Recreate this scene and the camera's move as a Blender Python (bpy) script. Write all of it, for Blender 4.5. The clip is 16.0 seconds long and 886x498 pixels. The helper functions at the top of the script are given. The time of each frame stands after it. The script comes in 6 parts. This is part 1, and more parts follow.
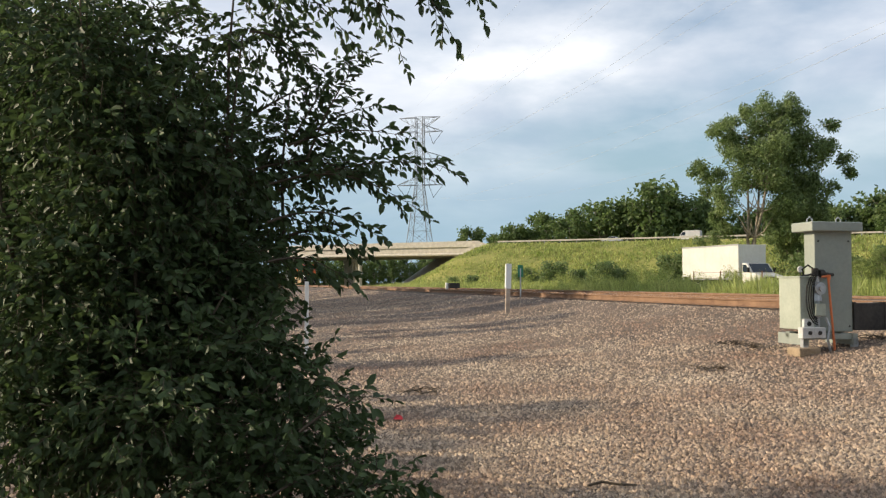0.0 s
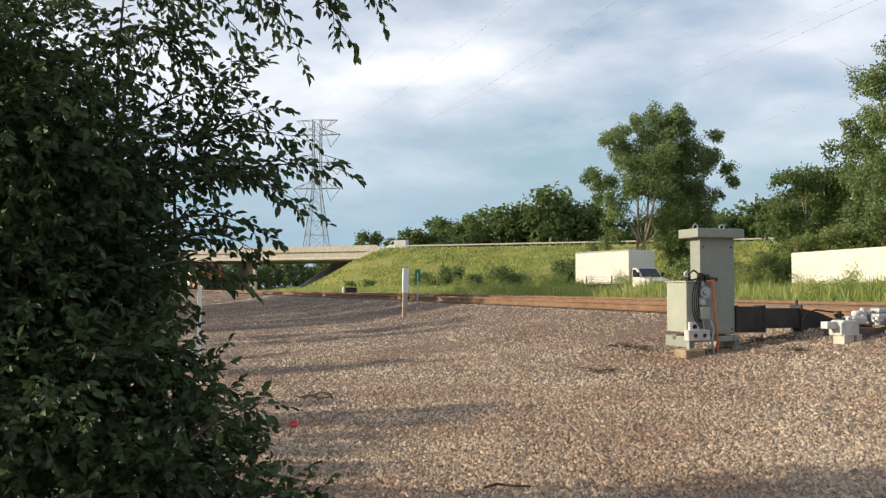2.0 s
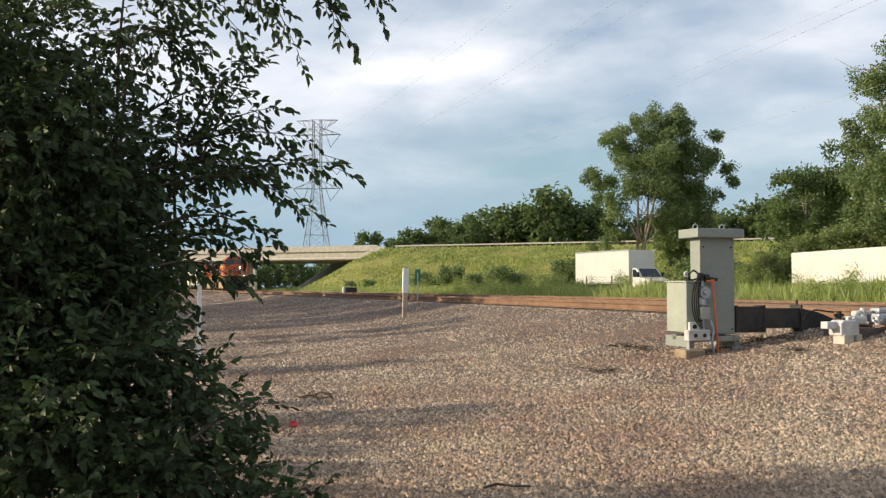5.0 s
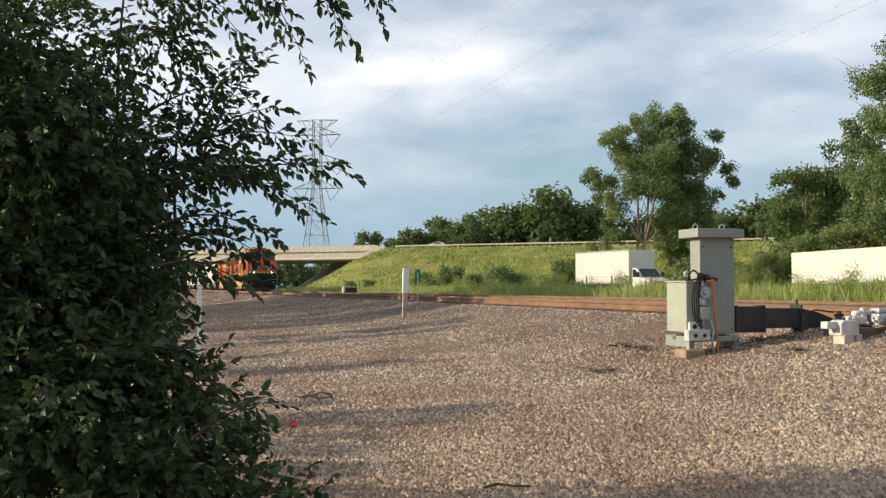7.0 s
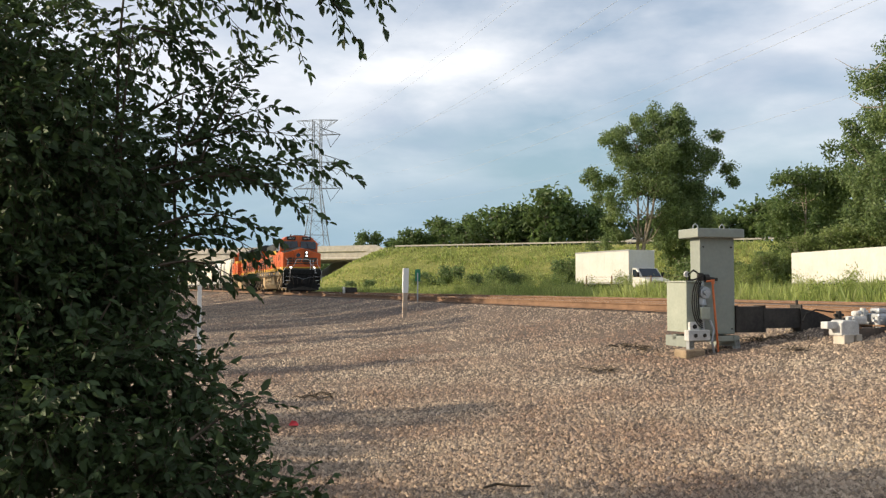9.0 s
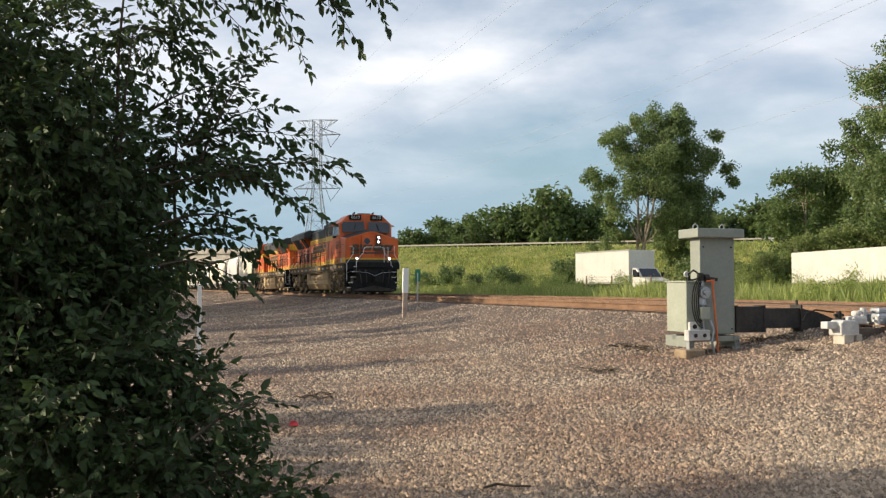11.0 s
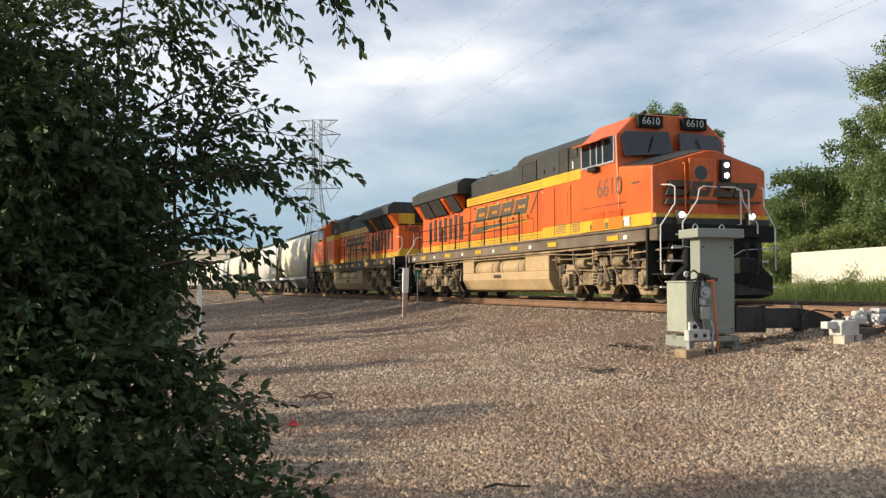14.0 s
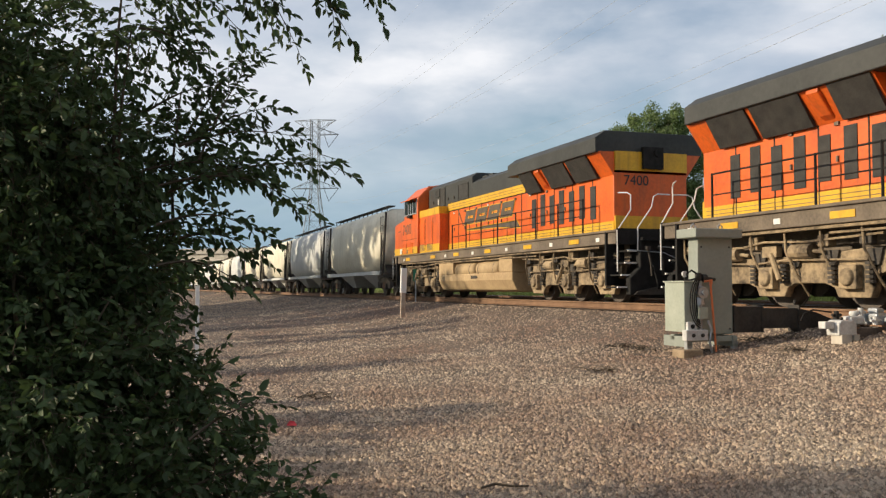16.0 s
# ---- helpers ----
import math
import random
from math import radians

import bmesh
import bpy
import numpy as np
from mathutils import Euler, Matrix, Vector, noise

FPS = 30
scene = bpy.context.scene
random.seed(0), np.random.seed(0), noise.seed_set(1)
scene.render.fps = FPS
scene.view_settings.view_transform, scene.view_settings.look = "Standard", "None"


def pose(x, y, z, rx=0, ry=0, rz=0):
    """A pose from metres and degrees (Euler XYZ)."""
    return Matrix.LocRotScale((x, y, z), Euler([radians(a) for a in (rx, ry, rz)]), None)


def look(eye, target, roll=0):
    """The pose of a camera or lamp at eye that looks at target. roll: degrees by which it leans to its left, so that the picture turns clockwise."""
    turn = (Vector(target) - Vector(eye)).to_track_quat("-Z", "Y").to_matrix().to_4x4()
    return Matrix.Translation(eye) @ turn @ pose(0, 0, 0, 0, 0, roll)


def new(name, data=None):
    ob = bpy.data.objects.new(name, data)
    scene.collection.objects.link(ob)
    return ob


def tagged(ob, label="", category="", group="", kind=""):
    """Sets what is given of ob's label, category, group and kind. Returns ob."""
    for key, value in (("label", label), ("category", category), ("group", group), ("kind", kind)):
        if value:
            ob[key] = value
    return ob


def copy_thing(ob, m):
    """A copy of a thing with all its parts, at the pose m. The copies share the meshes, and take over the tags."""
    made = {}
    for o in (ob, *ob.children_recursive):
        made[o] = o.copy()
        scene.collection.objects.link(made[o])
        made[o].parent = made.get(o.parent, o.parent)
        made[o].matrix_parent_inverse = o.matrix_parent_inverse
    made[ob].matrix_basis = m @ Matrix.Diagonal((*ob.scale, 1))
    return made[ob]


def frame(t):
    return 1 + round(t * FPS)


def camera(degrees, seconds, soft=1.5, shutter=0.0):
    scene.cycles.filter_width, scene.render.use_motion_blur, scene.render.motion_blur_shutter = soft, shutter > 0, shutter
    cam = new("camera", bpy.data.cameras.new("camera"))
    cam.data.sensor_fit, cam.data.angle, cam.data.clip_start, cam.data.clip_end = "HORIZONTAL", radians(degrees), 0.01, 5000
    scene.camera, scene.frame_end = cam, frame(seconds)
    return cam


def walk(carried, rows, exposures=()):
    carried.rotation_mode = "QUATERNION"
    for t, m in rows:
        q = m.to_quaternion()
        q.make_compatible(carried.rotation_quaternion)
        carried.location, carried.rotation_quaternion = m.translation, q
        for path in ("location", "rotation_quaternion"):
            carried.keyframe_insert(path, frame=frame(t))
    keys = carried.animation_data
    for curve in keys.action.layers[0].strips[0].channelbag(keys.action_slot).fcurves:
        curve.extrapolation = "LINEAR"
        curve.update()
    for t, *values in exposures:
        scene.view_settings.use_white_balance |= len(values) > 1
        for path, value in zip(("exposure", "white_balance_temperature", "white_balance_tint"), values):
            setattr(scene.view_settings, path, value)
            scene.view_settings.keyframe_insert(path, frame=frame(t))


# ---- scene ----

# ---- camera and its path ----
EYE = 1.55
RAIL = EYE - 0.36          # rail top
D_TRACK = 12.31            # camera to track centre line, square to the track
AZ = radians(18.43)
cam = camera(51.65, 16.0, soft=1.3)


def aim(yaw, pitch, roll=0.0):
    return pose(0, 0, EYE, 90 + pitch, roll, -yaw)


walk(cam, [(0.0, aim(-6.42, 2.17)), (0.5, aim(-6.42, 2.31)), (0.7, aim(-6.25, 2.35)), (1.0, aim(-5.52, 2.41)), (1.5, aim(-1.96, 2.40)),
           (1.8, aim(-0.35, 2.43)), (2.0, aim(0, 2.44)), (2.5, aim(0, 2.44)), (15.0, aim(0, 2.44)), (15.5, aim(0.1, 2.43)), (16.0, aim(0.12, 2.44))],
     exposures=[(0.0, 0.2), (1.6, 0.22), (2.5, 0.16), (14.2, 0.14), (14.9, -0.04), (16.0, -0.05)])

# ---- light ----
SUN_EL, SUN_AZ = radians(20), radians(180)      # the sun stands low over -X
sun_way = Vector((math.cos(SUN_EL) * math.cos(SUN_AZ), math.cos(SUN_EL) * math.sin(SUN_AZ), math.sin(SUN_EL)))
sun = new("sun", bpy.data.lights.new("sun", "SUN"))
sun.data.energy, sun.data.angle, sun.data.color = 5.0, radians(0.6), (1.0, 0.84, 0.62)
sun.matrix_world = look(sun_way * 50, (0, 0, 0))

world = bpy.data.worlds.new("world")
scene.world = world
world.use_nodes = True
wt = world.node_tree
wt.nodes.clear()


def wn(kind, **kw):
    n = wt.nodes.new(kind)
    for k, v in kw.items():
        setattr(n, k, v)
    return n


sky = wn("ShaderNodeTexSky", sky_type="NISHITA", sun_disc=False, sun_elevation=SUN_EL, sun_rotation=radians(270), air_density=1.0, dust_density=1.5)
coord = wn("ShaderNodeTexCoord")
# the cloud layer is flat: a direction meets it at (x, y) / (height + a little for the earth's curve)
split = wn("ShaderNodeSeparateXYZ")
lift = wn("ShaderNodeMath", operation="ADD")
lift.inputs[1].default_value = 0.22
over_x, over_y = wn("ShaderNodeMath", operation="DIVIDE"), wn("ShaderNodeMath", operation="DIVIDE")
flat = wn("ShaderNodeCombineXYZ")
stretch = wn("ShaderNodeMapping")
stretch.inputs["Location"].default_value = (1.7, 0.3, 0.0)
big = wn("ShaderNodeTexNoise")
big.inputs["Scale"].default_value, big.inputs["Detail"].default_value, big.inputs["Roughness"].default_value = 1.15, 9.0, 0.55
fine = wn("ShaderNodeTexNoise")
fine.inputs["Scale"].default_value, fine.inputs["Detail"].default_value = 1.9, 8.0
fine.inputs["Distortion"].default_value = 0.4
fine.inputs["Roughness"].default_value = 0.5
cover = wn("ShaderNodeValToRGB")
cover.color_ramp.elements[0].position, cover.color_ramp.elements[1].position = 0.31, 0.56
shade = wn("ShaderNodeValToRGB")
shade.color_ramp.elements[0].position, shade.color_ramp.elements[1].position = 0.34, 0.66
shade.color_ramp.elements[0].color, shade.color_ramp.elements[1].color = (0.42, 0.48, 0.58, 1), (0.80, 0.81, 0.84, 1)
scaled = wn("ShaderNodeMix", data_type="RGBA", blend_type="MULTIPLY")
scaled.inputs[0].default_value = 1.0
scaled.inputs[7].default_value = (0.125, 0.125, 0.125, 1)
mixed = wn("ShaderNodeMix", data_type="RGBA")
# the layer overhead is thicker and darker than what is seen through to the horizon
heavy = wn("ShaderNodeMapRange", interpolation_type="SMOOTHSTEP")
heavy.inputs[1].default_value, heavy.inputs[2].default_value, heavy.inputs[3].default_value, heavy.inputs[4].default_value = 0.25, 0.7, 1.0, 0.75
dim = wn("ShaderNodeMix", data_type="RGBA", blend_type="MULTIPLY")
dim.inputs[0].default_value = 1.0
# a blue-grey bank of distant cloud low over the horizon
parts = wn("ShaderNodeSeparateXYZ")
low = wn("ShaderNodeMapRange", interpolation_type="SMOOTHSTEP")
low.inputs[1].default_value, low.inputs[2].default_value, low.inputs[3].default_value, low.inputs[4].default_value = 0.05, 0.24, 0.85, 0.0
bank = wn("ShaderNodeMix", data_type="RGBA")
bank.inputs[7].default_value = (0.25, 0.38, 0.47, 1)
back = wn("ShaderNodeBackground")
wout = wn("ShaderNodeOutputWorld")
for a, b in ((coord.outputs["Generated"], split.inputs[0]), (split.outputs[2], lift.inputs[0]), (split.outputs[0], over_x.inputs[0]), (split.outputs[1], over_y.inputs[0]),
             (lift.outputs[0], over_x.inputs[1]), (lift.outputs[0], over_y.inputs[1]), (over_x.outputs[0], flat.inputs[0]), (over_y.outputs[0], flat.inputs[1]),
             (flat.outputs[0], stretch.inputs["Vector"]), (stretch.outputs[0], big.inputs["Vector"]), (stretch.outputs[0], fine.inputs["Vector"]),
             (big.outputs[0], cover.inputs[0]), (fine.outputs[0], shade.inputs[0]), (sky.outputs[0], scaled.inputs[6]),
             (cover.outputs[0], mixed.inputs[0]), (scaled.outputs[2], mixed.inputs[6]), (shade.outputs[0], dim.inputs[6]), (split.outputs[2], heavy.inputs[0]), (heavy.outputs[0], dim.inputs[7]), (dim.outputs[2], mixed.inputs[7]),
             (coord.outputs["Generated"], parts.inputs[0]), (parts.outputs[2], low.inputs[0]), (low.outputs[0], bank.inputs[0]),
             (mixed.outputs[2], bank.inputs[6]), (bank.outputs[2], back.inputs[0]), (back.outputs[0], wout.inputs[0])):
    wt.links.new(a, b)
back.inputs[1].default_value = 1.2

# ---- materials ----


def material(name, c1, c2, scale=8.0, rough=0.7, metal=0.0, bump=0.0, detail_scale=None, island=0.0, spread=(0.35, 0.65), spec=0.5):
    """Two tones blended by noise at two scales, with relief and a little change from piece to piece."""
    m = bpy.data.materials.new(name)
    m.use_nodes = True
    t = m.node_tree
    b = t.nodes["Principled BSDF"]
    tc = t.nodes.new("ShaderNodeTexCoord")
    n1, n2 = t.nodes.new("ShaderNodeTexNoise"), t.nodes.new("ShaderNodeTexNoise")
    n1.inputs["Scale"].default_value, n1.inputs["Detail"].default_value = scale, 5
    n2.inputs["Scale"].default_value, n2.inputs["Detail"].default_value = detail_scale or scale * 9, 3
    add = t.nodes.new("ShaderNodeMath")
    add.operation = "MULTIPLY_ADD"
    add.inputs[1].default_value = 0.35
    sub = t.nodes.new("ShaderNodeMath")
    sub.operation = "MULTIPLY_ADD"
    sub.inputs[1].default_value = 0.65
    ramp = t.nodes.new("ShaderNodeValToRGB")
    ramp.color_ramp.elements[0].position, ramp.color_ramp.elements[1].position = spread
    ramp.color_ramp.elements[0].color, ramp.color_ramp.elements[1].color = (*c1, 1), (*c2, 1)
    L = t.links.new
    L(tc.outputs["Object"], n1.inputs["Vector"])
    L(tc.outputs["Object"], n2.inputs["Vector"])
    sub.inputs[2].default_value = 0.0
    L(n1.outputs[0], sub.inputs[0])
    L(n2.outputs[0], add.inputs[0])
    L(sub.outputs[0], add.inputs[2])
    L(add.outputs[0], ramp.inputs[0])
    out = ramp.outputs[0]
    if island:
        g = t.nodes.new("ShaderNodeNewGeometry")
        hsv = t.nodes.new("ShaderNodeHueSaturation")
        mr = t.nodes.new("ShaderNodeMapRange")
        mr.inputs[3].default_value, mr.inputs[4].default_value = 1 - island, 1 + island
        L(g.outputs["Random Per Island"], mr.inputs[0])
        L(mr.outputs[0], hsv.inputs["Value"])
        L(out, hsv.inputs["Color"])
        out = hsv.outputs[0]
    L(out, b.inputs["Base Color"])
    b.inputs["Roughness"].default_value, b.inputs["Metallic"].default_value = rough, metal
    b.inputs["Specular IOR Level"].default_value = spec
    if bump:
        bp = t.nodes.new("ShaderNodeBump")
        bp.inputs["Strength"].default_value, bp.inputs["Distance"].default_value = bump, 0.02
        L(n2.outputs[0], bp.inputs["Height"])
        L(bp.outputs[0], b.inputs["Normal"])
    return m


def leafy(name, c1, c2, scale, island=0.35, through_light=0.35, rough=0.5):
    """Leaf surface: diffuse and gloss, with light passing through."""
    m = material(name, c1, c2, scale, rough, 0, 0, island=island)
    t = m.node_tree
    b = t.nodes["Principled BSDF"]
    tr = t.nodes.new("ShaderNodeBsdfTranslucent")
    mx = t.nodes.new("ShaderNodeMixShader")
    mx.inputs[0].default_value = through_light
    src = b.inputs["Base Color"].links[0].from_socket
    t.links.new(src, tr.inputs[0])
    t.links.new(b.outputs[0], mx.inputs[1])
    t.links.new(tr.outputs[0], mx.inputs[2])
    t.links.new(mx.outputs[0], t.nodes["Material Output"].inputs["Surface"])
    return m


def glow(name, c, strength):
    m = bpy.data.materials.new(name)
    m.use_nodes = True
    b = m.node_tree.nodes["Principled BSDF"]
    b.inputs["Base Color"].default_value = (*c, 1)
    b.inputs["Emission Color"].default_value = (*c, 1)
    b.inputs["Emission Strength"].default_value = strength
    return m


# ground colour darkened well below the stones', to paint shade into their gaps
GRAVEL = material("gravel", (0.06, 0.044, 0.033), (0.20, 0.15, 0.115), 0.5, 0.95, 0, 0.9, 42.0, spread=(0.3, 0.7))
STONE = material("ballast_stone", (0.25, 0.16, 0.112), (0.47, 0.38, 0.28), 0.45, 0.9, 0, 0.4, 26.0, island=0.55, spread=(0.36, 0.64))
GRASS = material("grass", (0.14, 0.16, 0.033), (0.36, 0.33, 0.09), 0.16, 0.95, 0, 0.8, 1.6, spread=(0.3, 0.72))
RUST = material("rusted_steel", (0.16, 0.09, 0.052), (0.29, 0.175, 0.105), 3.0, 0.8, 0.2, 0.3)
RAILTOP = material("polished_steel", (0.30, 0.27, 0.25), (0.42, 0.39, 0.36), 4.0, 0.35, 0.9)
TIE = material("tie_wood", (0.05, 0.04, 0.035), (0.14, 0.11, 0.09), 3.0, 0.95, 0, 0.6, island=0.3)
CONCRETE = material("concrete", (0.42, 0.38, 0.32), (0.60, 0.55, 0.47), 1.2, 0.9, 0, 0.3)
GREY_PAINT = material("grey_green_paint", (0.235, 0.26, 0.23), (0.30, 0.325, 0.285), 2.0, 0.5, 0, 0.05)
GALV = material("galvanised_steel", (0.33, 0.35, 0.37), (0.48, 0.50, 0.52), 3.0, 0.45, 0.6)
DARKSTEEL = material("dark_grimy_steel", (0.015, 0.014, 0.013), (0.06, 0.052, 0.045), 2.5, 0.7, 0.1, 0.2)
WHITE = material("white_paint", (0.74, 0.74, 0.72), (0.84, 0.84, 0.82), 1.0, 0.5)
WORN_WHITE = material("worn_white_paint", (0.42, 0.42, 0.41), (0.68, 0.68, 0.66), 5.0, 0.55)
BLACK = material("black_rubber", (0.010, 0.010, 0.010), (0.026, 0.025, 0.024), 6.0, 0.85, spec=0.25)
ASPHALT = material("asphalt", (0.045, 0.045, 0.045), (0.075, 0.073, 0.07), 2.0, 0.9, 0, 0.3)
BARK = material("bark", (0.18, 0.15, 0.115), (0.40, 0.34, 0.27), 4.0, 0.95, 0, 0.7)
TWIG = material("twig", (0.05, 0.04, 0.028), (0.12, 0.09, 0.06), 6.0, 0.9)
LEAF_NEAR = leafy("elm_leaf", (0.048, 0.084, 0.030), (0.086, 0.131, 0.046), 2.0, rough=0.6)
LEAF_TREE = leafy("cottonwood_leaf", (0.115, 0.18, 0.06), (0.225, 0.29, 0.115), 0.4, through_light=0.45)
LEAF_FAR = leafy("far_leaf", (0.085, 0.14, 0.042), (0.155, 0.215, 0.07), 0.15, through_light=0.5)
WEED = leafy("weed_blade", (0.22, 0.29, 0.07), (0.44, 0.47, 0.16), 0.3, through_light=0.5)

# ---- mesh tools ----


class Shape:
    """Vertices and faces gathered for one mesh."""

    def __init__(self):
        self.v, self.f = [], []

    def add(self, verts, faces):
        k = len(self.v)
        self.v.extend(verts)
        self.f.extend(tuple(i + k for i in f) for f in faces)
        return self

    def box(self, x0, x1, y0, y1, z0, z1):
        v = [(x, y, z) for z in (z0, z1) for y in (y0, y1) for x in (x0, x1)]
        return self.add(v, [(0, 2, 3, 1), (4, 5, 7, 6), (0, 1, 5, 4), (2, 6, 7, 3), (0, 4, 6, 2), (1, 3, 7, 5)])

    def extrude(self, outline, a, b, axis="y"):
        """An outline of (u, w) pairs drawn out along an axis from a to b."""
        n = len(outline)
        area = sum(outline[i][0] * outline[(i + 1) % n][1] - outline[(i + 1) % n][0] * outline[i][1] for i in range(n))
        pts = outline if area > 0 else outline[::-1]

        def at(u, w, s):
            return {"y": (u, s, w), "x": (s, u, w), "z": (u, w, s)}[axis]
        v = [at(u, w, s) for s in (a, b) for u, w in pts]
        side = [(i, (i + 1) % n, n + (i + 1) % n, n + i) for i in range(n)]
        f = [tuple(range(n))[::-1], tuple(range(n, 2 * n))] + side
        if axis == "y":
            f = [g[::-1] for g in f]
        if b < a:
            f = [g[::-1] for g in f]
        return self.add(v, f)

    def rod(self, p, q, r, r2=None, n=8, caps=True):
        p, q = Vector(p), Vector(q)
        d = (q - p).normalized()
        u = d.orthogonal().normalized()
        w = d.cross(u)
        r2 = r if r2 is None else r2
        v = []
        for c, rr in ((p, r), (q, r2)):
            for i in range(n):
                a = 2 * math.pi * i / n
                v.append(tuple(c + (u * math.cos(a) + w * math.sin(a)) * rr))
        f = [(i, (i + 1) % n, n + (i + 1) % n, n + i) for i in range(n)]
        if caps:
            f += [tuple(range(n))[::-1], tuple(range(n, 2 * n))]
        return self.add(v, f)

    def limb(self, pts, radii, n=6):
        """One joined round limb through points, with a radius at each."""
        pts = [Vector(p) for p in pts]
        k = len(self.v)
        u = None
        for i, p in enumerate(pts):
            d = (pts[min(i + 1, len(pts) - 1)] - pts[max(i - 1, 0)]).normalized()
            u = (u - d * u.dot(d)).normalized() if u is not None and (u - d * u.dot(d)).length > 1e-4 else d.orthogonal().normalized()
            w = d.cross(u)
            for j in range(n):
                a = 2 * math.pi * j / n
                self.v.append(tuple(p + (u * math.cos(a) + w * math.sin(a)) * radii[i]))
        m = len(pts)
        self.f += [(k + i * n + j, k + i * n + (j + 1) % n, k + (i + 1) * n + (j + 1) % n, k + (i + 1) * n + j) for i in range(m - 1) for j in range(n)]
        self.f += [tuple(k + j for j in range(n))[::-1], tuple(k + (m - 1) * n + j for j in range(n))]
        return self

    def tube(self, pts, r, n=6):
        return self.limb(pts, [r] * len(pts), n)

    def mesh(self, name, mat, smooth=False):
        me = bpy.data.meshes.new(name)
        me.from_pydata([tuple(p) for p in self.v], [], self.f)
        if mat:
            me.materials.append(mat)
        if smooth:
            me.polygons.foreach_set("use_smooth", [True] * len(me.polygons))
        me.update()
        return me


def part(name, shape, mat, parent, label="", bevel=0.0, smooth=False, m=None):
    """Links a shape as one mesh object under a thing or a part."""
    ob = new(name, shape.mesh(name, mat, smooth))
    ob.parent = parent
    if m is not None:
        ob.matrix_basis = m
    if bevel:
        bv = ob.modifiers.new("bevel", "BEVEL")
        bv.width, bv.segments, bv.limit_method, bv.angle_limit = bevel, 2, "ANGLE", radians(40)
    return tagged(ob, label) if label else ob


def thing(name, m, label, category, group="", kind=""):
    ob = new(name)
    ob.empty_display_size = 0.2
    ob.matrix_basis = m
    return tagged(ob, label, category, group, kind)


def single(name, shape, mat, label, category, kind="", m=None, smooth=False, group=""):
    ob = new(name, shape.mesh(name, mat, smooth))
    if m is not None:
        ob.matrix_basis = m
    return tagged(ob, label, category, group, kind)


TRACK = pose(D_TRACK * math.cos(AZ), D_TRACK * math.sin(AZ), 0, 0, 0, math.degrees(AZ) - 90)   # x: the way the train goes, y: away from the camera
TRACK_INV = TRACK.inverted()


def lane(s, y, z=0.0):
    return TRACK @ Vector((s, y, z))


def smoothstep(a, b, x):
    t = min(1, max(0, (x - a) / (b - a)))
    return t * t * (3 - 2 * t)


DROP = [(-9000, 0.62), (-14, 0.62), (-9, 0.66), (-7.5, 0.60), (-6.6, 0.575), (-2.2, 0.575), (-1.5, 0.575), (1.7, 0.575), (2.4, 0.72), (3.7, 0.93), (6, 1.22), (10, 1.50), (13, 1.55), (9000, 1.55)]


def ground_z(x, y):
    q = -(TRACK_INV @ Vector((x, y, 0))).y
    for (a, za), (b, zb) in zip(DROP, DROP[1:]):
        if q <= b:
            d = za + (zb - za) * (q - a) / (b - a)
            break
    z = EYE - d
    if 1.9 < q < 40:
        z += 0.05 * noise.noise(Vector((x * 0.35, y * 0.35, 0))) * smoothstep(1.9, 4, q)
    return z

# ---- ground ----


def spaced(lo, hi, near, step, grow):
    out, x, s = [0.0], 0.0, step
    while x < hi:
        x += s
        if x > near:
            s *= grow
        out.append(x)
    neg, x, s = [], 0.0, step
    while x > lo:
        x -= s
        if x < -near:
            s *= grow
        neg.append(x)
    return neg[::-1] + out


def build_ground():
    xs, ys = spaced(-1500, 1500, 20, 0.5, 1.12), spaced(-300, 2500, 45, 0.5, 1.1)
    sh = Shape()
    sh.v = [(x, y, ground_z(x, y)) for y in ys for x in xs]
    n = len(xs)
    sh.f = [(j * n + i, j * n + i + 1, (j + 1) * n + i + 1, (j + 1) * n + i) for j in range(len(ys) - 1) for i in range(n - 1)]
    ob = single("ground", sh, GRAVEL, "brown crushed-stone ground beside grassy land", "ground", "structure", smooth=True)
    ob.data.materials.append(GRASS)
    for p in ob.data.polygons:
        c = p.center
        q = -(TRACK_INV @ Vector((c.x, c.y, 0))).y
        if q < -7.6 or q > 34:
            p.material_index = 1


build_ground()

# ---- tracks ----


def rail_profile():
    return [(-0.075, 0), (0.075, 0), (0.075, 0.012), (0.012, 0.035), (0.01, 0.13), (0.036, 0.145), (0.036, 0.178), (0.028, 0.185), (-0.028, 0.185), (-0.036, 0.178), (-0.036, 0.145), (-0.01, 0.13), (-0.012, 0.035), (-0.075, 0.012)]


def build_track(y, label):
    t = thing("railway_track", TRACK @ pose(0, y, RAIL - 0.185), label, "railway track", "railway tracks", "structure")
    for side in (-0.755, 0.755):
        part("rail", Shape().extrude([(u + side, w) for u, w in rail_profile()], -460, 60, "x"), RUST, t, "rust-brown steel rail")
        part("rail_head", Shape().box(-460, 60, side - 0.03, side + 0.03, 0.1855, 0.188), RAILTOP, t, "polished running surface")
    return t


track_near = build_track(0, "rusty railway track on crushed-stone ballast")
track_far = build_track(4.6, "second rusty track beyond the first one")

# ---- highway embankment and overpass ----
ROAD_A, ROAD_B = Vector((-16.7, 218, 0)), Vector((69, 181, 0))
ROAD_DIR = (ROAD_B - ROAD_A).normalized()
ROAD_Z = EYE + 9.3
ROAD = Matrix.Translation(ROAD_A) @ pose(0, 0, 0, 0, 0, math.degrees(math.atan2(ROAD_DIR.y, ROAD_DIR.x)))   # x: along the road to the right, y: away


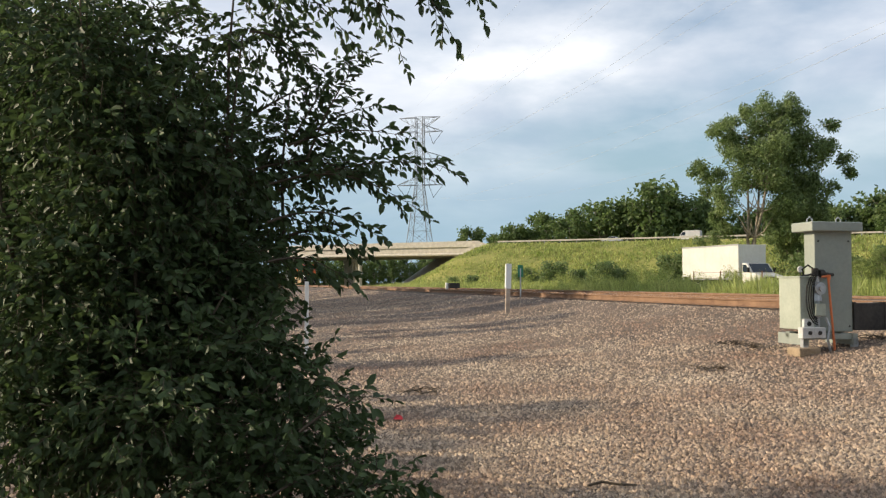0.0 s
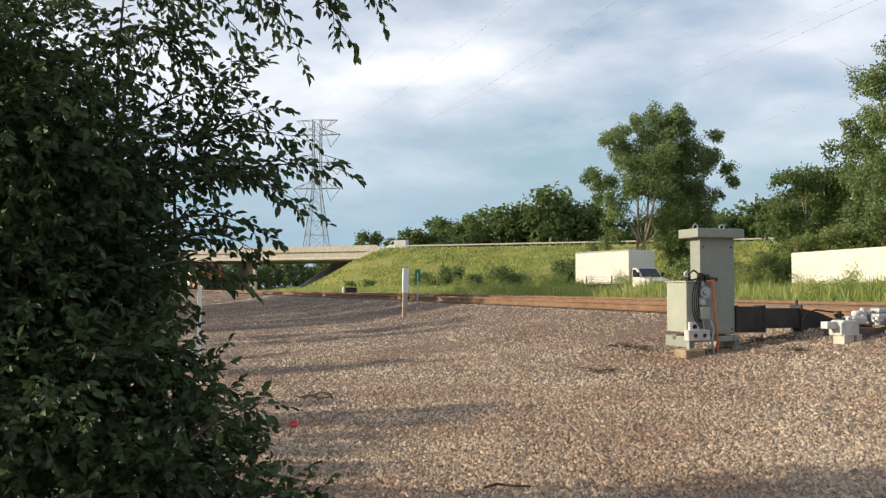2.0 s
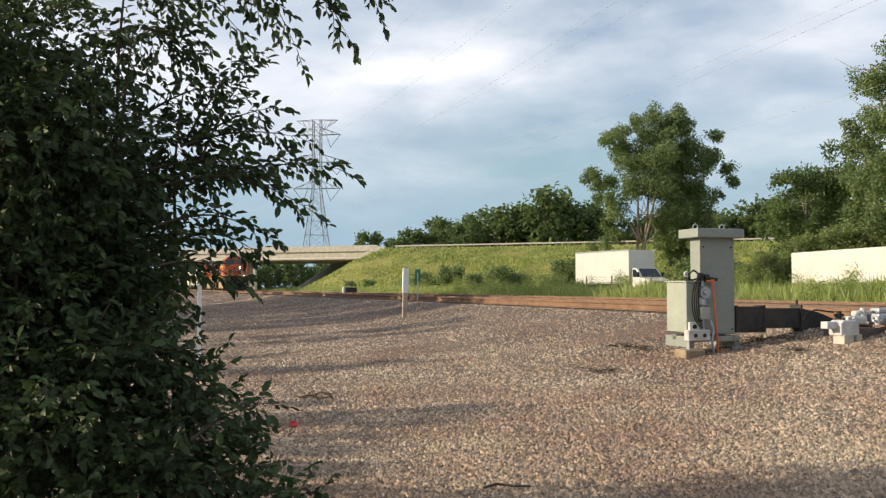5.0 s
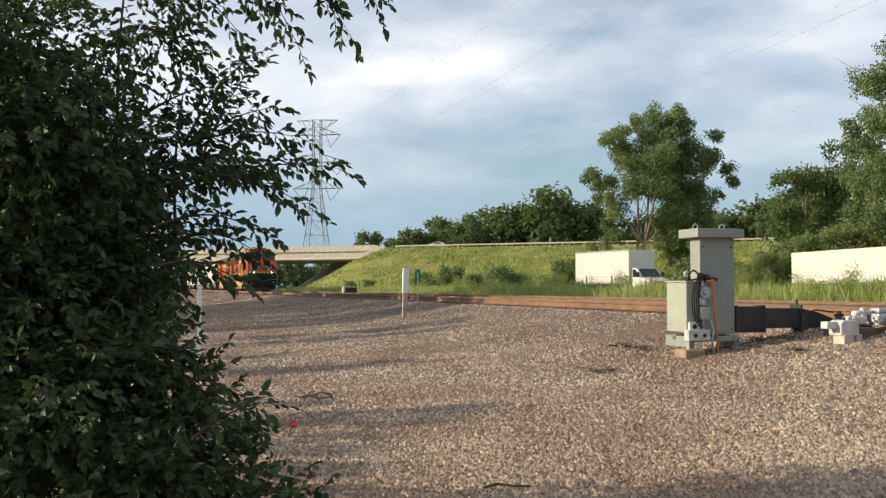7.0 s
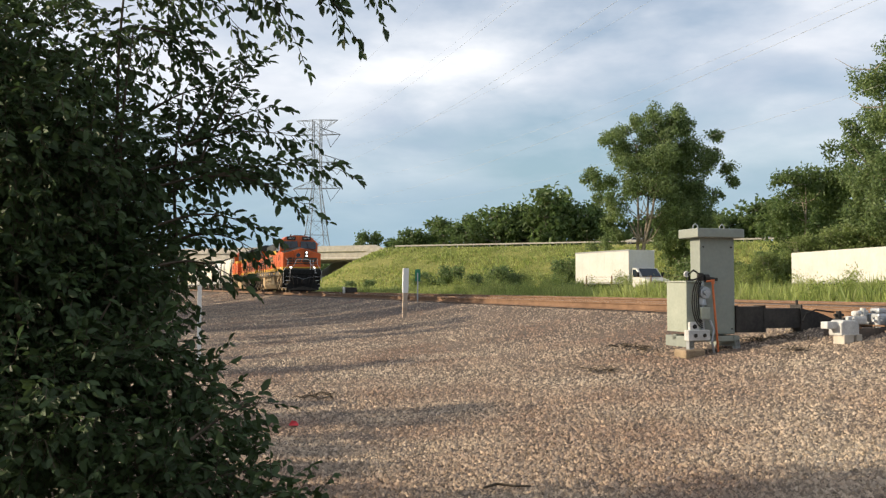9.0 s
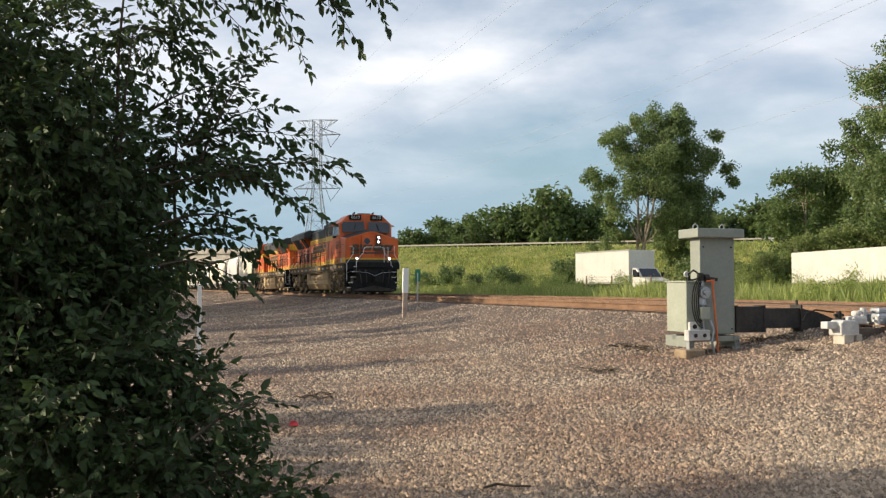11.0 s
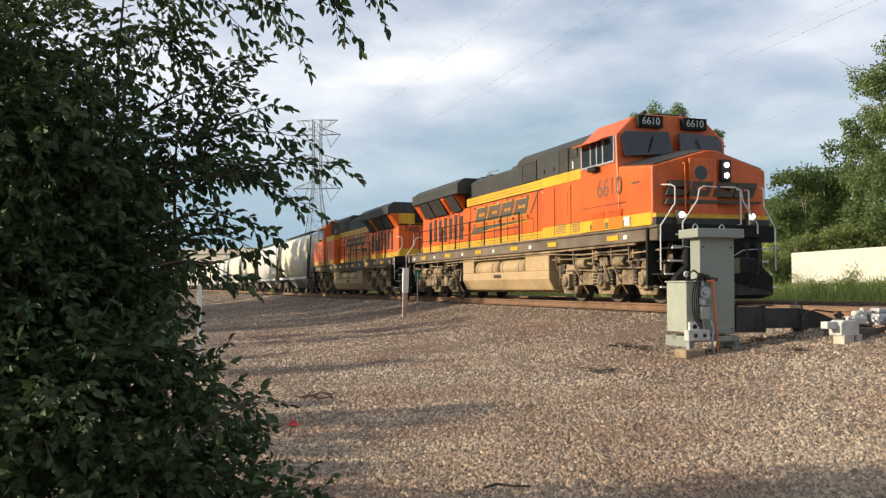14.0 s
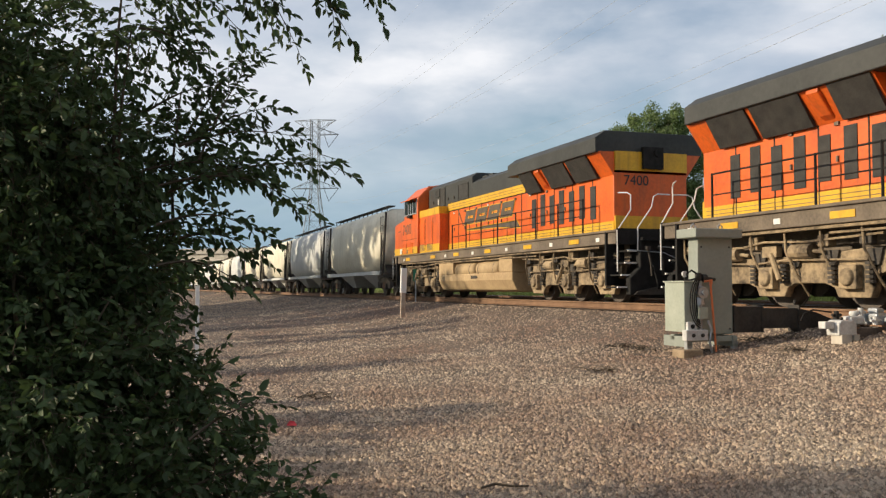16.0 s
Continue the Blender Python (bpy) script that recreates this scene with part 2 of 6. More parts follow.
SKEW = 0.893      # the abutment and piers stand parallel to the tracks


def slope_z(x, y):
    """Height of the embankment at a place along and across the road: a ridge that ends in a rounded cone at the bridge."""
    base = EYE - 0.8
    x += SKEW * (min(30.0, max(-0.5, y)) + 0.5)
    out = math.hypot(max(0, 4.2 - x) * 1.75, max(0, -0.5 - y)) if y < 15 else math.hypot(max(0, 4.2 - x) * 1.75, max(0, y - 30))
    f = max(0, 1 - out / 28.5)
    f = f * (1 + 0.10 * math.sin(math.pi * f))
    return base + (ROAD_Z - base) * min(1, f)


def build_embankment():
    sh = Shape()
    base = EYE - 0.8
    xs = [-48 + 1.2 * i for i in range(43)] + [4 + 6 * i for i in range(1, 98)]
    ys = [-30, -27, -24, -21, -18, -15, -12, -9, -6, -4, -2.2, -0.5, 3, 7, 11, 15, 19, 23, 27, 30, 36, 44, 52, 60]
    n = len(ys)
    for x in xs:
        for y in ys:
            z = slope_z(x, y)
            wob = 0.5 * noise.noise(Vector((x * 0.06, y * 0.1, 3))) if base < z < ROAD_Z - 0.3 else 0
            sh.v.append((x, y, z + wob - 0.04))
    sh.f = [(i * n + j, (i + 1) * n + j, (i + 1) * n + j + 1, i * n + j + 1) for i in range(len(xs) - 1) for j in range(n - 1)]
    single("embankment", sh, GRASS, "grassy highway embankment with mown slope", "embankment", "structure", ROAD, True)
    far = Shape().extrude([(-29, base), (-0.5, ROAD_Z), (30, ROAD_Z), (56, base)], -520, -108, "x")
    single("embankment", far, GRASS, "grassy highway embankment beyond the bridge", "embankment", "structure", ROAD)
    single("road", Shape().box(-520, -108, 0.6, 29, ROAD_Z + 0.02, ROAD_Z + 0.12), ASPHALT, "asphalt highway beyond the bridge", "road", "structure", ROAD)
    single("road", Shape().box(0, 590, 0.6, 29, ROAD_Z + 0.02, ROAD_Z + 0.12), ASPHALT, "asphalt highway on the embankment", "road", "structure", ROAD)


build_embankment()


def skewed(sh, y0=-0.7):
    """Shears a shape along the road so that it runs parallel to the tracks."""
    sh.v = [(x - SKEW * (y - y0), y, z) for x, y, z in sh.v]
    return sh


def build_bridge():
    t = thing("overpass_bridge", ROAD, "pale concrete highway overpass with girders and piers", "bridge")
    part("deck", Shape().box(-110, 1.0, -0.6, 29.6, ROAD_Z - 0.25, ROAD_Z + 0.1), CONCRETE, t, "concrete deck slab")
    part("parapet", Shape().box(-110, 1.0, -0.8, -0.45, ROAD_Z - 0.5, ROAD_Z + 0.9), CONCRETE, t, "weathered parapet wall")
    part("parapet", Shape().box(-110, 1.0, 29.45, 29.8, ROAD_Z - 0.5, ROAD_Z + 0.9), CONCRETE, t, "weathered parapet wall")
    for y in (-0.3, 3.4, 7.1, 10.8, 14.5, 18.2, 21.9, 25.6, 29.2):
        part("girder", Shape().extrude([(y - .45, -2.4), (y + .45, -2.4), (y + .45, -2.1), (y + .12, -1.9), (y + .12, -.6), (y + .5, -.25), (y - .5, -.25), (y - .12, -.6), (y - .12, -1.9), (y - .45, -2.1)], -110, -1.2 - SKEW * (y + 0.3), "x"), CONCRETE, t, "pale concrete girder", m=pose(0, 0, ROAD_Z))
    for x in (-34, -78):
        for y in (0.8, 6.2, 11.6, 17.0, 22.4, 27.8):
            xk = x - SKEW * (y - 0.8)
            part("column", Shape().rod((xk, y, EYE - 1), (xk, y, ROAD_Z - 3.3), 0.5, n=14), CONCRETE, t)
        part("pier_cap", skewed(Shape().box(x - 0.6, x + 0.6, -0.6, 29.6, ROAD_Z - 3.3, ROAD_Z - 2.4), 0.8), CONCRETE, t)
    part("wing_wall", Shape().extrude([(-1.3, ROAD_Z - 3.2), (1.6, ROAD_Z - 3.0), (5.5, ROAD_Z - 0.6), (1.0, ROAD_Z + 0.9), (-1.3, ROAD_Z + 0.9)], -1.1, -0.7, "y"), CONCRETE, t, "sunlit triangular wing wall")
    part("abutment", skewed(Shape().box(-1.1, 0.4, -0.69, 29.6, ROAD_Z - 4, ROAD_Z - 0.3)), CONCRETE, t)
    part("slope_paving", skewed(Shape().extrude([(-13.6, EYE - 1), (-13.3, EYE - 0.2), (-1.1, ROAD_Z - 2.3), (-1.1, ROAD_Z - 3.6)], -1.4, 29.6, "y")), CONCRETE, t, "concrete slope paving under the deck")


build_bridge()


TOWERSTEEL = material("weathered_tower_steel", (0.17, 0.18, 0.19), (0.26, 0.27, 0.28), 2.0, 0.6, 0.3)


def build_tower(x, y, height, label):
    t = thing("transmission_tower", pose(x, y, EYE - 0.8, 0, 0, -8), label, "pylon")
    k = height / 48
    brace = Shape()

    def half(z):
        z = z / k
        return k * ((4.4 + (1.1 - 4.4) * min(1, z / 28.5)) if z < 28.5 else 1.1)
    levels = [0, 6, 11, 15.5, 19.5, 23, 26, 28.5, 31, 33.5, 36, 38.5, 41, 43.5, 46, 48]
    cs = [(1, 1), (-1, 1), (-1, -1), (1, -1)]
    for a, b in zip(levels, levels[1:]):
        ha, hb = half(a * k), half(b * k)
        for i, (cx, cy) in enumerate(cs):
            dx, dy = cs[(i + 1) % 4]
            brace.rod((cx * ha, cy * ha, a * k), (dx * hb, dy * hb, b * k), 0.06, n=4)
            brace.rod((dx * ha, dy * ha, a * k), (cx * hb, cy * hb, b * k), 0.06, n=4)
            brace.rod((cx * hb, cy * hb, b * k), (dx * hb, dy * hb, b * k), 0.07, n=4)
    for cx, cy in cs:
        part("leg", Shape().limb([(cx * half(a * k), cy * half(a * k), a * k) for a in levels], [0.15] * len(levels), 5), TOWERSTEEL, t)
    tagged(part("bracing", brace, TOWERSTEEL, t), kind="stuff")
    for z, reach, rise, vee in ((47.9, 6.0, -3.0, False), (43.8, 6.7, 2.0, True), (36.0, 8.6, 2.4, True), (28.6, 6.8, 2.2, True)):
        reach *= k
        for sx in (-1, 1):
            a = Shape()
            for sy in (-1, 1):
                a.rod((sx * 1.1 * k, sy * 1.1 * k, z * k), (sx * reach, 0, z * k), 0.11, n=5)
                a.rod((sx * 1.1 * k, sy * 1.1 * k, (z + rise) * k), (sx * reach, 0, z * k), 0.09, n=5)
                for f in (0.33, 0.66):
                    px = sx * (1.1 * k + (reach - 1.1 * k) * f)
                    a.rod((px, sy * 1.1 * k * (1 - f), z * k), (sx * (1.1 * k + (reach - 1.1 * k) * (f - .2)), sy * 1.1 * k * (1.2 - f), (z + rise * (1.2 - f)) * k), 0.06, n=4)
            arm = part("cross_arm", a, TOWERSTEEL, t)
            if vee:
                v = Shape()
                mid = sx * (reach - 2.8 * k)
                v.rod((sx * reach, 0, z * k), (mid, 0, (z - 3.6) * k), 0.09, n=5)
                v.rod((sx * 2.6 * k, 0, z * k), (mid, 0, (z - 3.6) * k), 0.09, n=5)
                part("insulator_string", v, DARKSTEEL, arm, "dark V-shaped insulator string")
    return t


build_tower(-45.3, 327.5, 61.2, "grey steel lattice transmission tower behind the overpass")

# ---- train ----
ORANGE = material("orange_paint", (0.46, 0.072, 0.010), (0.72, 0.130, 0.016), 0.8, 0.42, 0, 0.04, 14.0, spread=(0.3, 0.56))


def weathered(m, grime=(0.10, 0.065, 0.035), amount=0.45):
    """Adds vertical grime streaks and chalky patches to a painted surface."""
    t = m.node_tree
    b = t.nodes["Principled BSDF"]
    src = b.inputs["Base Color"].links[0].from_socket
    tc, mp = t.nodes.new("ShaderNodeTexCoord"), t.nodes.new("ShaderNodeMapping")
    mp.inputs["Scale"].default_value = (3.2, 3.2, 0.35)
    nz, rp, mx = t.nodes.new("ShaderNodeTexNoise"), t.nodes.new("ShaderNodeValToRGB"), t.nodes.new("ShaderNodeMix")
    nz.inputs["Scale"].default_value, nz.inputs["Detail"].default_value, nz.inputs["Roughness"].default_value = 1.6, 8, 0.65
    rp.color_ramp.elements[0].position, rp.color_ramp.elements[1].position = 0.5, 0.78
    rp.color_ramp.elements[0].color, rp.color_ramp.elements[1].color = (0, 0, 0, 1), (amount, amount, amount, 1)
    mx.data_type = "RGBA"
    mx.inputs[7].default_value = (*grime, 1)
    for p, q in ((tc.outputs["Object"], mp.inputs[0]), (mp.outputs[0], nz.inputs["Vector"]), (nz.outputs[0], rp.inputs[0]), (rp.outputs[0], mx.inputs[0]), (src, mx.inputs[6]), (mx.outputs[2], b.inputs["Base Color"])):
        t.links.new(p, q)
    return m


weathered(ORANGE)
YELLOW = material("yellow_paint", (0.56, 0.31, 0.016), (0.78, 0.46, 0.022), 1.0, 0.45, 0, 0.03, 14.0)
weathered(YELLOW, (0.16, 0.09, 0.03))
ROOFGREY = material("dark_green_grey_paint", (0.018, 0.020, 0.019), (0.042, 0.044, 0.041), 1.0, 0.6, 0, 0.05, 12.0)
DUSTY = material("dust_covered_steel", (0.34, 0.235, 0.125), (0.52, 0.38, 0.21), 0.7, 0.8, 0, 0.06, 9.0)
GRIMY = material("grimy_bogie_steel", (0.05, 0.037, 0.026), (0.40, 0.30, 0.18), 1.8, 0.85, 0, 0.2, 12.0, spread=(0.36, 0.62))
SILL = material("sooty_sill_paint", (0.085, 0.068, 0.05), (0.21, 0.165, 0.12), 1.5, 0.8, 0, 0.15, 18.0)
GRILLE = material("grille_mesh", (0.014, 0.014, 0.013), (0.045, 0.042, 0.038), 4.0, 0.75, 0, 0.5, 60.0)
CREAM = material("cream_car_paint", (0.62, 0.57, 0.44), (0.80, 0.76, 0.63), 0.7, 0.6, 0, 0.06, 9.0)
PALEGREY = material("pale_grey_car_paint", (0.50, 0.51, 0.50), (0.66, 0.67, 0.65), 0.7, 0.6, 0, 0.06, 9.0)
weathered(CREAM, (0.2, 0.18, 0.14), 0.35)
weathered(PALEGREY, (0.18, 0.18, 0.17), 0.35)
CARFRAME = material("sooty_underframe", (0.02, 0.018, 0.016), (0.08, 0.068, 0.055), 2.0, 0.85, 0, 0.2)
WHEELSTEEL = material("worn_wheel_steel", (0.05, 0.042, 0.036), (0.14, 0.115, 0.095), 3.0, 0.6, 0.3)
GLASS = material("dark_cab_glass", (0.018, 0.026, 0.036), (0.028, 0.04, 0.055), 1.0, 0.06, 0, 0)
LAMP = glow("lit_headlamp", (1.0, 0.95, 0.88), 5.0)
HANDRAIL = material("white_handrail_paint", (0.66, 0.64, 0.6), (0.8, 0.78, 0.74), 6.0, 0.5)
MARK = material("faded_black_marking", (0.05, 0.04, 0.03), (0.11, 0.085, 0.06), 2.0, 0.7)
NUMERAL = material("faded_grey_numerals", (0.12, 0.075, 0.05), (0.19, 0.12, 0.08), 3.0, 0.7)
LOCO_LEN = 21.9


def letters(name, text, size, mat, parent, m, label=""):
    """Raised flat lettering in the built-in font, as a mesh."""
    cu = bpy.data.curves.new(name, "FONT")
    cu.body, cu.size, cu.extrude, cu.align_x, cu.align_y = text, size, 0.004, "CENTER", "CENTER"
    tmp = new(name, cu)
    dg = bpy.context.evaluated_depsgraph_get()
    me = bpy.data.meshes.new_from_object(tmp.evaluated_get(dg))
    bpy.data.objects.remove(tmp)
    me.materials.clear()
    me.materials.append(mat)
    ob = new(name, me)
    ob.parent, ob.matrix_basis = parent, m
    return tagged(ob, label) if label else ob


def side_pose(x, y, z):
    """Lettering upright on a side wall: readable from outside."""
    return pose(x, y, z, 90, 0, 0 if y < 0 else 180)


def wheelset(parent, x, r=0.53):
    """One axle with two flanged wheels, turning about its own centre."""
    sh = Shape().rod((0, -0.7, 0), (0, 0.7, 0), 0.085, n=8)
    for s in (-1, 1):
        sh.rod((0, s * 0.70, 0), (0, s * 0.835, 0), r, r * 0.985, n=28)
        sh.rod((0, s * 0.675, 0), (0, s * 0.70, 0), r + 0.028, n=28)
        sh.rod((0, s * 0.835, 0), (0, s * 0.86, 0), r * 0.3, n=12)
        for k in range(6):
            a = k * math.pi / 3
            sh.rod((0.34 * math.cos(a), s * 0.834, 0.34 * math.sin(a)), (0.34 * math.cos(a), s * 0.845, 0.34 * math.sin(a)), 0.06, n=8)
    w = part("wheelset", sh, WHEELSTEEL, parent, "shiny-rimmed steel wheels on an axle", m=pose(x, 0, r))
    return w


def loco_truck(t, xs):
    """Three-axle bogie under the frame: side frames, axle boxes, springs, brake gear."""
    mid, lo, hi = xs[1], min(xs), max(xs)
    for s in (-1, 1):
        y0, y1 = (s * 1.0, s * 1.16) if s > 0 else (-1.16, -1.0)
        sh = Shape()
        out = [(lo - 0.75, 0.98), (lo - 0.7, 0.62), (lo - 0.45, 0.55)]
        for x in sorted(xs):
            out += [(x - 0.44, 0.36), (x - 0.36, 0.2), (x + 0.36, 0.2), (x + 0.44, 0.36)]
            if x != hi:
                out += [(x + 0.62, 0.44), (x + 1.38, 0.44)]
        out += [(hi + 0.45, 0.55), (hi + 0.7, 0.62), (hi + 0.75, 0.98), (hi + 0.4, 1.02), (mid + 0.9, 0.92), (mid - 0.9, 0.92), (lo - 0.4, 1.02)]
        sh.extrude(out, y0, y1, "y")
        part("bogie_side_frame", sh, GRIMY, t, "dust-coated cast bogie frame", bevel=0.02)
        for x in xs:
            b = Shape().box(x - 0.2, x + 0.2, min(s * 1.14, s * 1.3), max(s * 1.14, s * 1.3), 0.34, 0.74)
            b.rod((x, s * 1.28, 0.54), (x, s * 1.36, 0.54), 0.17, 0.13, n=14)
            part("axle_box", b, GRIMY, t, bevel=0.02)
        for x in [a + d for a in xs for d in (-0.42, 0.42)]:
            c = Shape()
            for k in range(5):
                c.rod((x, s * 1.2, 0.44 + 0.075 * k), (x, s * 1.2, 0.49 + 0.075 * k), 0.09, n=10)
            part("coil_spring", c, CARFRAME, t)
        for x in (mid - 1.0, mid + 1.0):
            c = Shape().rod((x - 0.28, s * 1.26, 1.0), (x + 0.22, s * 1.26, 1.0), 0.13, n=12).rod((x + 0.22, s * 1.26, 1.0), (x + 0.5, s * 1.26, 0.97), 0.035, n=8)
            part("brake_cylinder", c, GRIMY, t, "grimy brake cylinder")
        p = Shape().tube([(lo - 0.8, s * 1.3, 1.14), (mid - 0.6, s * 1.32, 1.12), (mid, s * 1.32, 1.2), (mid + 1.1, s * 1.3, 1.16), (hi + 0.8, s * 1.3, 1.22)], 0.022)
        p.tube([(lo - 0.2, s * 1.24, 0.86), (mid - 0.3, s * 1.26, 0.8), (mid + 0.5, s * 1.26, 0.86), (hi + 0.4, s * 1.24, 0.82)], 0.02)
        part("brake_pipe", p, GRIMY, t)
        d = Shape().rod((mid + 0.15, s * 1.28, 0.98), (mid + 0.45, s * 1.34, 0.5), 0.05, n=8).box(mid - 0.1, mid + 0.3, min(s * 1.15, s * 1.28), max(s * 1.15, s * 1.28), 0.92, 1.12)
        part("damper", d, GRIMY, t)
        for j, x in enumerate((lo - 0.5, lo + 0.55, mid - 0.35, mid + 0.6, hi - 0.55, hi + 0.4)):
            a, b = sorted((s * (1.12 + 0.05 * (j % 2)), s * 1.3))
            part("sand_pipe", Shape().limb([(x, s * 1.34, 1.36), (x + 0.05, s * 1.36, 1.0), (x + 0.16, s * 1.22, 0.6), (x + 0.22, s * 1.0, 0.22)], [0.022] * 4), GRIMY, t)
            part("valve_box", Shape().box(x - 0.12, x + 0.14, a, b, 1.06, 1.22 + 0.05 * (j % 3)), (GRIMY, CARFRAME)[j % 2], t, bevel=0.02)
            part("bracket", Shape().extrude([(x - 0.05, 1.0), (x + 0.28, 1.0), (x + 0.2, 0.74), (x + 0.02, 0.7)], s * 1.17, s * 1.21, "y"), CARFRAME, t)
    for x in xs:
        part("traction_motor", Shape().rod((x + 0.55, -0.6, 0.55), (x + 0.55, 0.6, 0.55), 0.36, n=12), CARFRAME, t)
    part("bogie_bolster", Shape().box(mid - 0.5, mid + 0.5, -1.0, 1.0, 0.6, 1.1).box(lo - 0.6, hi + 0.6, -0.4, 0.4, 0.45, 0.95), CARFRAME, t)
    return [wheelset(t, x) for x in xs]


def build_loco(number, label):
    t = thing("locomotive", TRACK @ pose(0, 0, RAIL), label, "locomotive", "diesel locomotives")
    # frame and deck
    part("frame", Shape().box(-20.9, -1.15, -1.45, 1.45, 1.42, 1.74).box(-20.9, -1.1, -1.5, 1.5, 1.70, 1.76).box(-20.6, -1.5, -0.7, 0.7, 1.0, 1.42), SILL, t, "sooty grey underframe and walkway deck", bevel=0.015)
    for s in (-1, 1):
        for x in (-3.2, -6.6, -9.3, -12.4, -15.6, -18.6):
            a, b = sorted((s * 1.44, s * 1.465))
            part("reflector_patch", Shape().box(x - 0.28, x + 0.28, a, b, 1.5, 1.62), YELLOW, t, "yellow reflective patch")
        for x in (-2.6, -8.1, -11.0, -14.0, -17.2, -19.9):
            a, b = sorted((s * 1.44, s * 1.463))
            part("reflector_patch", Shape().box(x - 0.09, x + 0.09, a, b, 1.5, 1.6), HANDRAIL, t, "white reflective patch")
    # nose
    nose = [(-1.5, 1.76), (1.5, 1.76), (1.5, 3.08), (0.12, 3.48), (-0.12, 3.48), (-1.5, 3.08)]
    sh = Shape()
    front = [(-1.22 - 0.10 * abs(y) / 1.5, y, z) for y, z in nose]
    back = [(-2.85, y, z if z < 2 else z + 0.16) for y, z in nose]
    sh.add(front + back, [(0, 1, 2, 3, 4, 5)] + [(6 + i, 6 + (i + 1) % 6, (i + 1) % 6, i) for i in range(6)] + [(11, 10, 9, 8, 7, 6)])
    part("nose", sh, ORANGE, t, "orange ridged short hood", bevel=0.04)
    top = [(-1.43, 3.11), (-0.11, 3.495), (0.11, 3.495), (1.43, 3.11)]
    sh = Shape()
    for dz in (0.0, 0.015):
        sh.v += [(-1.36, y, z + dz + 0.01) for y, z in top] + [(-2.84, y, z + 0.15 + dz + 0.01) for y, z in top]
    sh.f = [(0, 1, 5, 4), (1, 2, 6, 5), (2, 3, 7, 6), (12, 13, 9, 8), (13, 14, 10, 9), (14, 15, 11, 10), (8, 9, 1, 0), (9, 10, 2, 1), (10, 11, 3, 2), (4, 12, 8, 0), (3, 11, 15, 7)]
    part("antiglare_panel", sh, ROOFGREY, t, "matt dark grey panel before the windscreens")
    part("nose_door", Shape().box(-1.33, -1.195, -0.62, 0.1, 1.8, 3.28), ORANGE, t, bevel=0.02)
    part("nose_window", Shape().rod((-1.25, -0.32, 2.95), (-1.188, -0.32, 2.95), 0.17, n=8), GLASS, t, "dark eight-sided nose window")
    # dark flourish on the nose in the company colours, as plain slanted bars
    for y in (-0.9, -0.32, 0.3, 0.86):
        k = Shape()
        for u0, u1, w0, w1 in ((-0.26, 0.26, 2.63, 2.76), (-0.26, 0.26, 2.42, 2.56), (-0.26, -0.12, 2.56, 2.63), (0.14, 0.26, 2.56, 2.63)):
            k.extrude([(y + u0 + 0.4 * (w0 - 2.6), w0), (y + u1 + 0.4 * (w0 - 2.6), w0), (y + u1 + 0.4 * (w1 - 2.6), w1), (y + u0 + 0.4 * (w1 - 2.6), w1)], -1.36, -1.186, "x")
        part("nose_mark", k, MARK, t, "dark slanted company mark")
    part("nose_mark", Shape().extrude([(-1.25, 2.22), (1.3, 2.3), (1.25, 2.34), (-1.2, 2.34)], -1.36, -1.186, "x"), MARK, t, "dark underline of the company mark")
    part("nose_stripe", Shape().box(-1.37, -1.19, -1.49, 1.49, 1.93, 2.02), YELLOW, t)
    part("nose_grab", Shape().tube([(-1.2, -0.78, 1.9), (-1.13, -0.78, 1.95), (-1.13, -0.78, 3.12), (-1.22, -0.78, 3.16)], 0.018), ORANGE, t, "orange vertical grab iron")
    for y in (0.62, 0.84):
        part("nose_grab", Shape().tube([(-1.2, y, 1.78), (-1.06, y, 1.8), (-1.06, y, 2.58), (-1.2, y, 2.6)], 0.02), HANDRAIL, t, "pale vertical grab iron")
    part("nose_apron", Shape().box(-1.37, -1.192, -1.49, 1.49, 1.762, 1.92), ROOFGREY, t)
    # cab
    cab = [(-1.52, 1.76), (1.52, 1.76), (1.52, 4.02), (1.02, 4.50), (0.5, 4.58), (-0.5, 4.58), (-1.02, 4.50), (-1.52, 4.02)]
    sh = Shape()
    n = len(cab)
    fr = [(-2.62 - 0.24 * max(0, (z - 3.4)) - 0.12 * abs(y) / 1.5, y, z) for y, z in cab]
    bk = [(-4.78, y, z) for y, z in cab]
    sh.add(fr + bk, [tuple(range(n))] + [(n + i, n + (i + 1) % n, (i + 1) % n, i) for i in range(n)] + [tuple(range(n, 2 * n))[::-1]])
    cabin = part("cab", sh, ORANGE, t, "orange wide-nosed cab", bevel=0.04)
    for s in (-1, 1):
        k = Shape()
        o = [(0.10, 3.60), (1.36, 3.50), (1.40, 3.98), (1.28, 4.12), (0.14, 4.14)]
        k.add([(-2.585 - 0.24 * max(0, (z - 3.4)) - 0.12 * y / 1.5 + d, s * y, z) for d in (0, -0.05) for y, z in o], [(0, 1, 2, 3, 4)[::s], (5, 6, 7, 8, 9)[::-s]] + [((i, 5 + i, 5 + (i + 1) % 5, (i + 1) % 5) if s > 0 else (i, (i + 1) % 5, 5 + (i + 1) % 5, 5 + i)) for i in range(5)])
        ws = part("windscreen", k, GLASS, cabin, "dark tinted windscreen")
        part("wiper", Shape().rod((-2.66, s * 0.75, 3.62), (-2.74, s * 0.6, 4.0), 0.014, n=5), BLACK, ws)
        a, b = sorted((s * 1.50, s * 1.535))
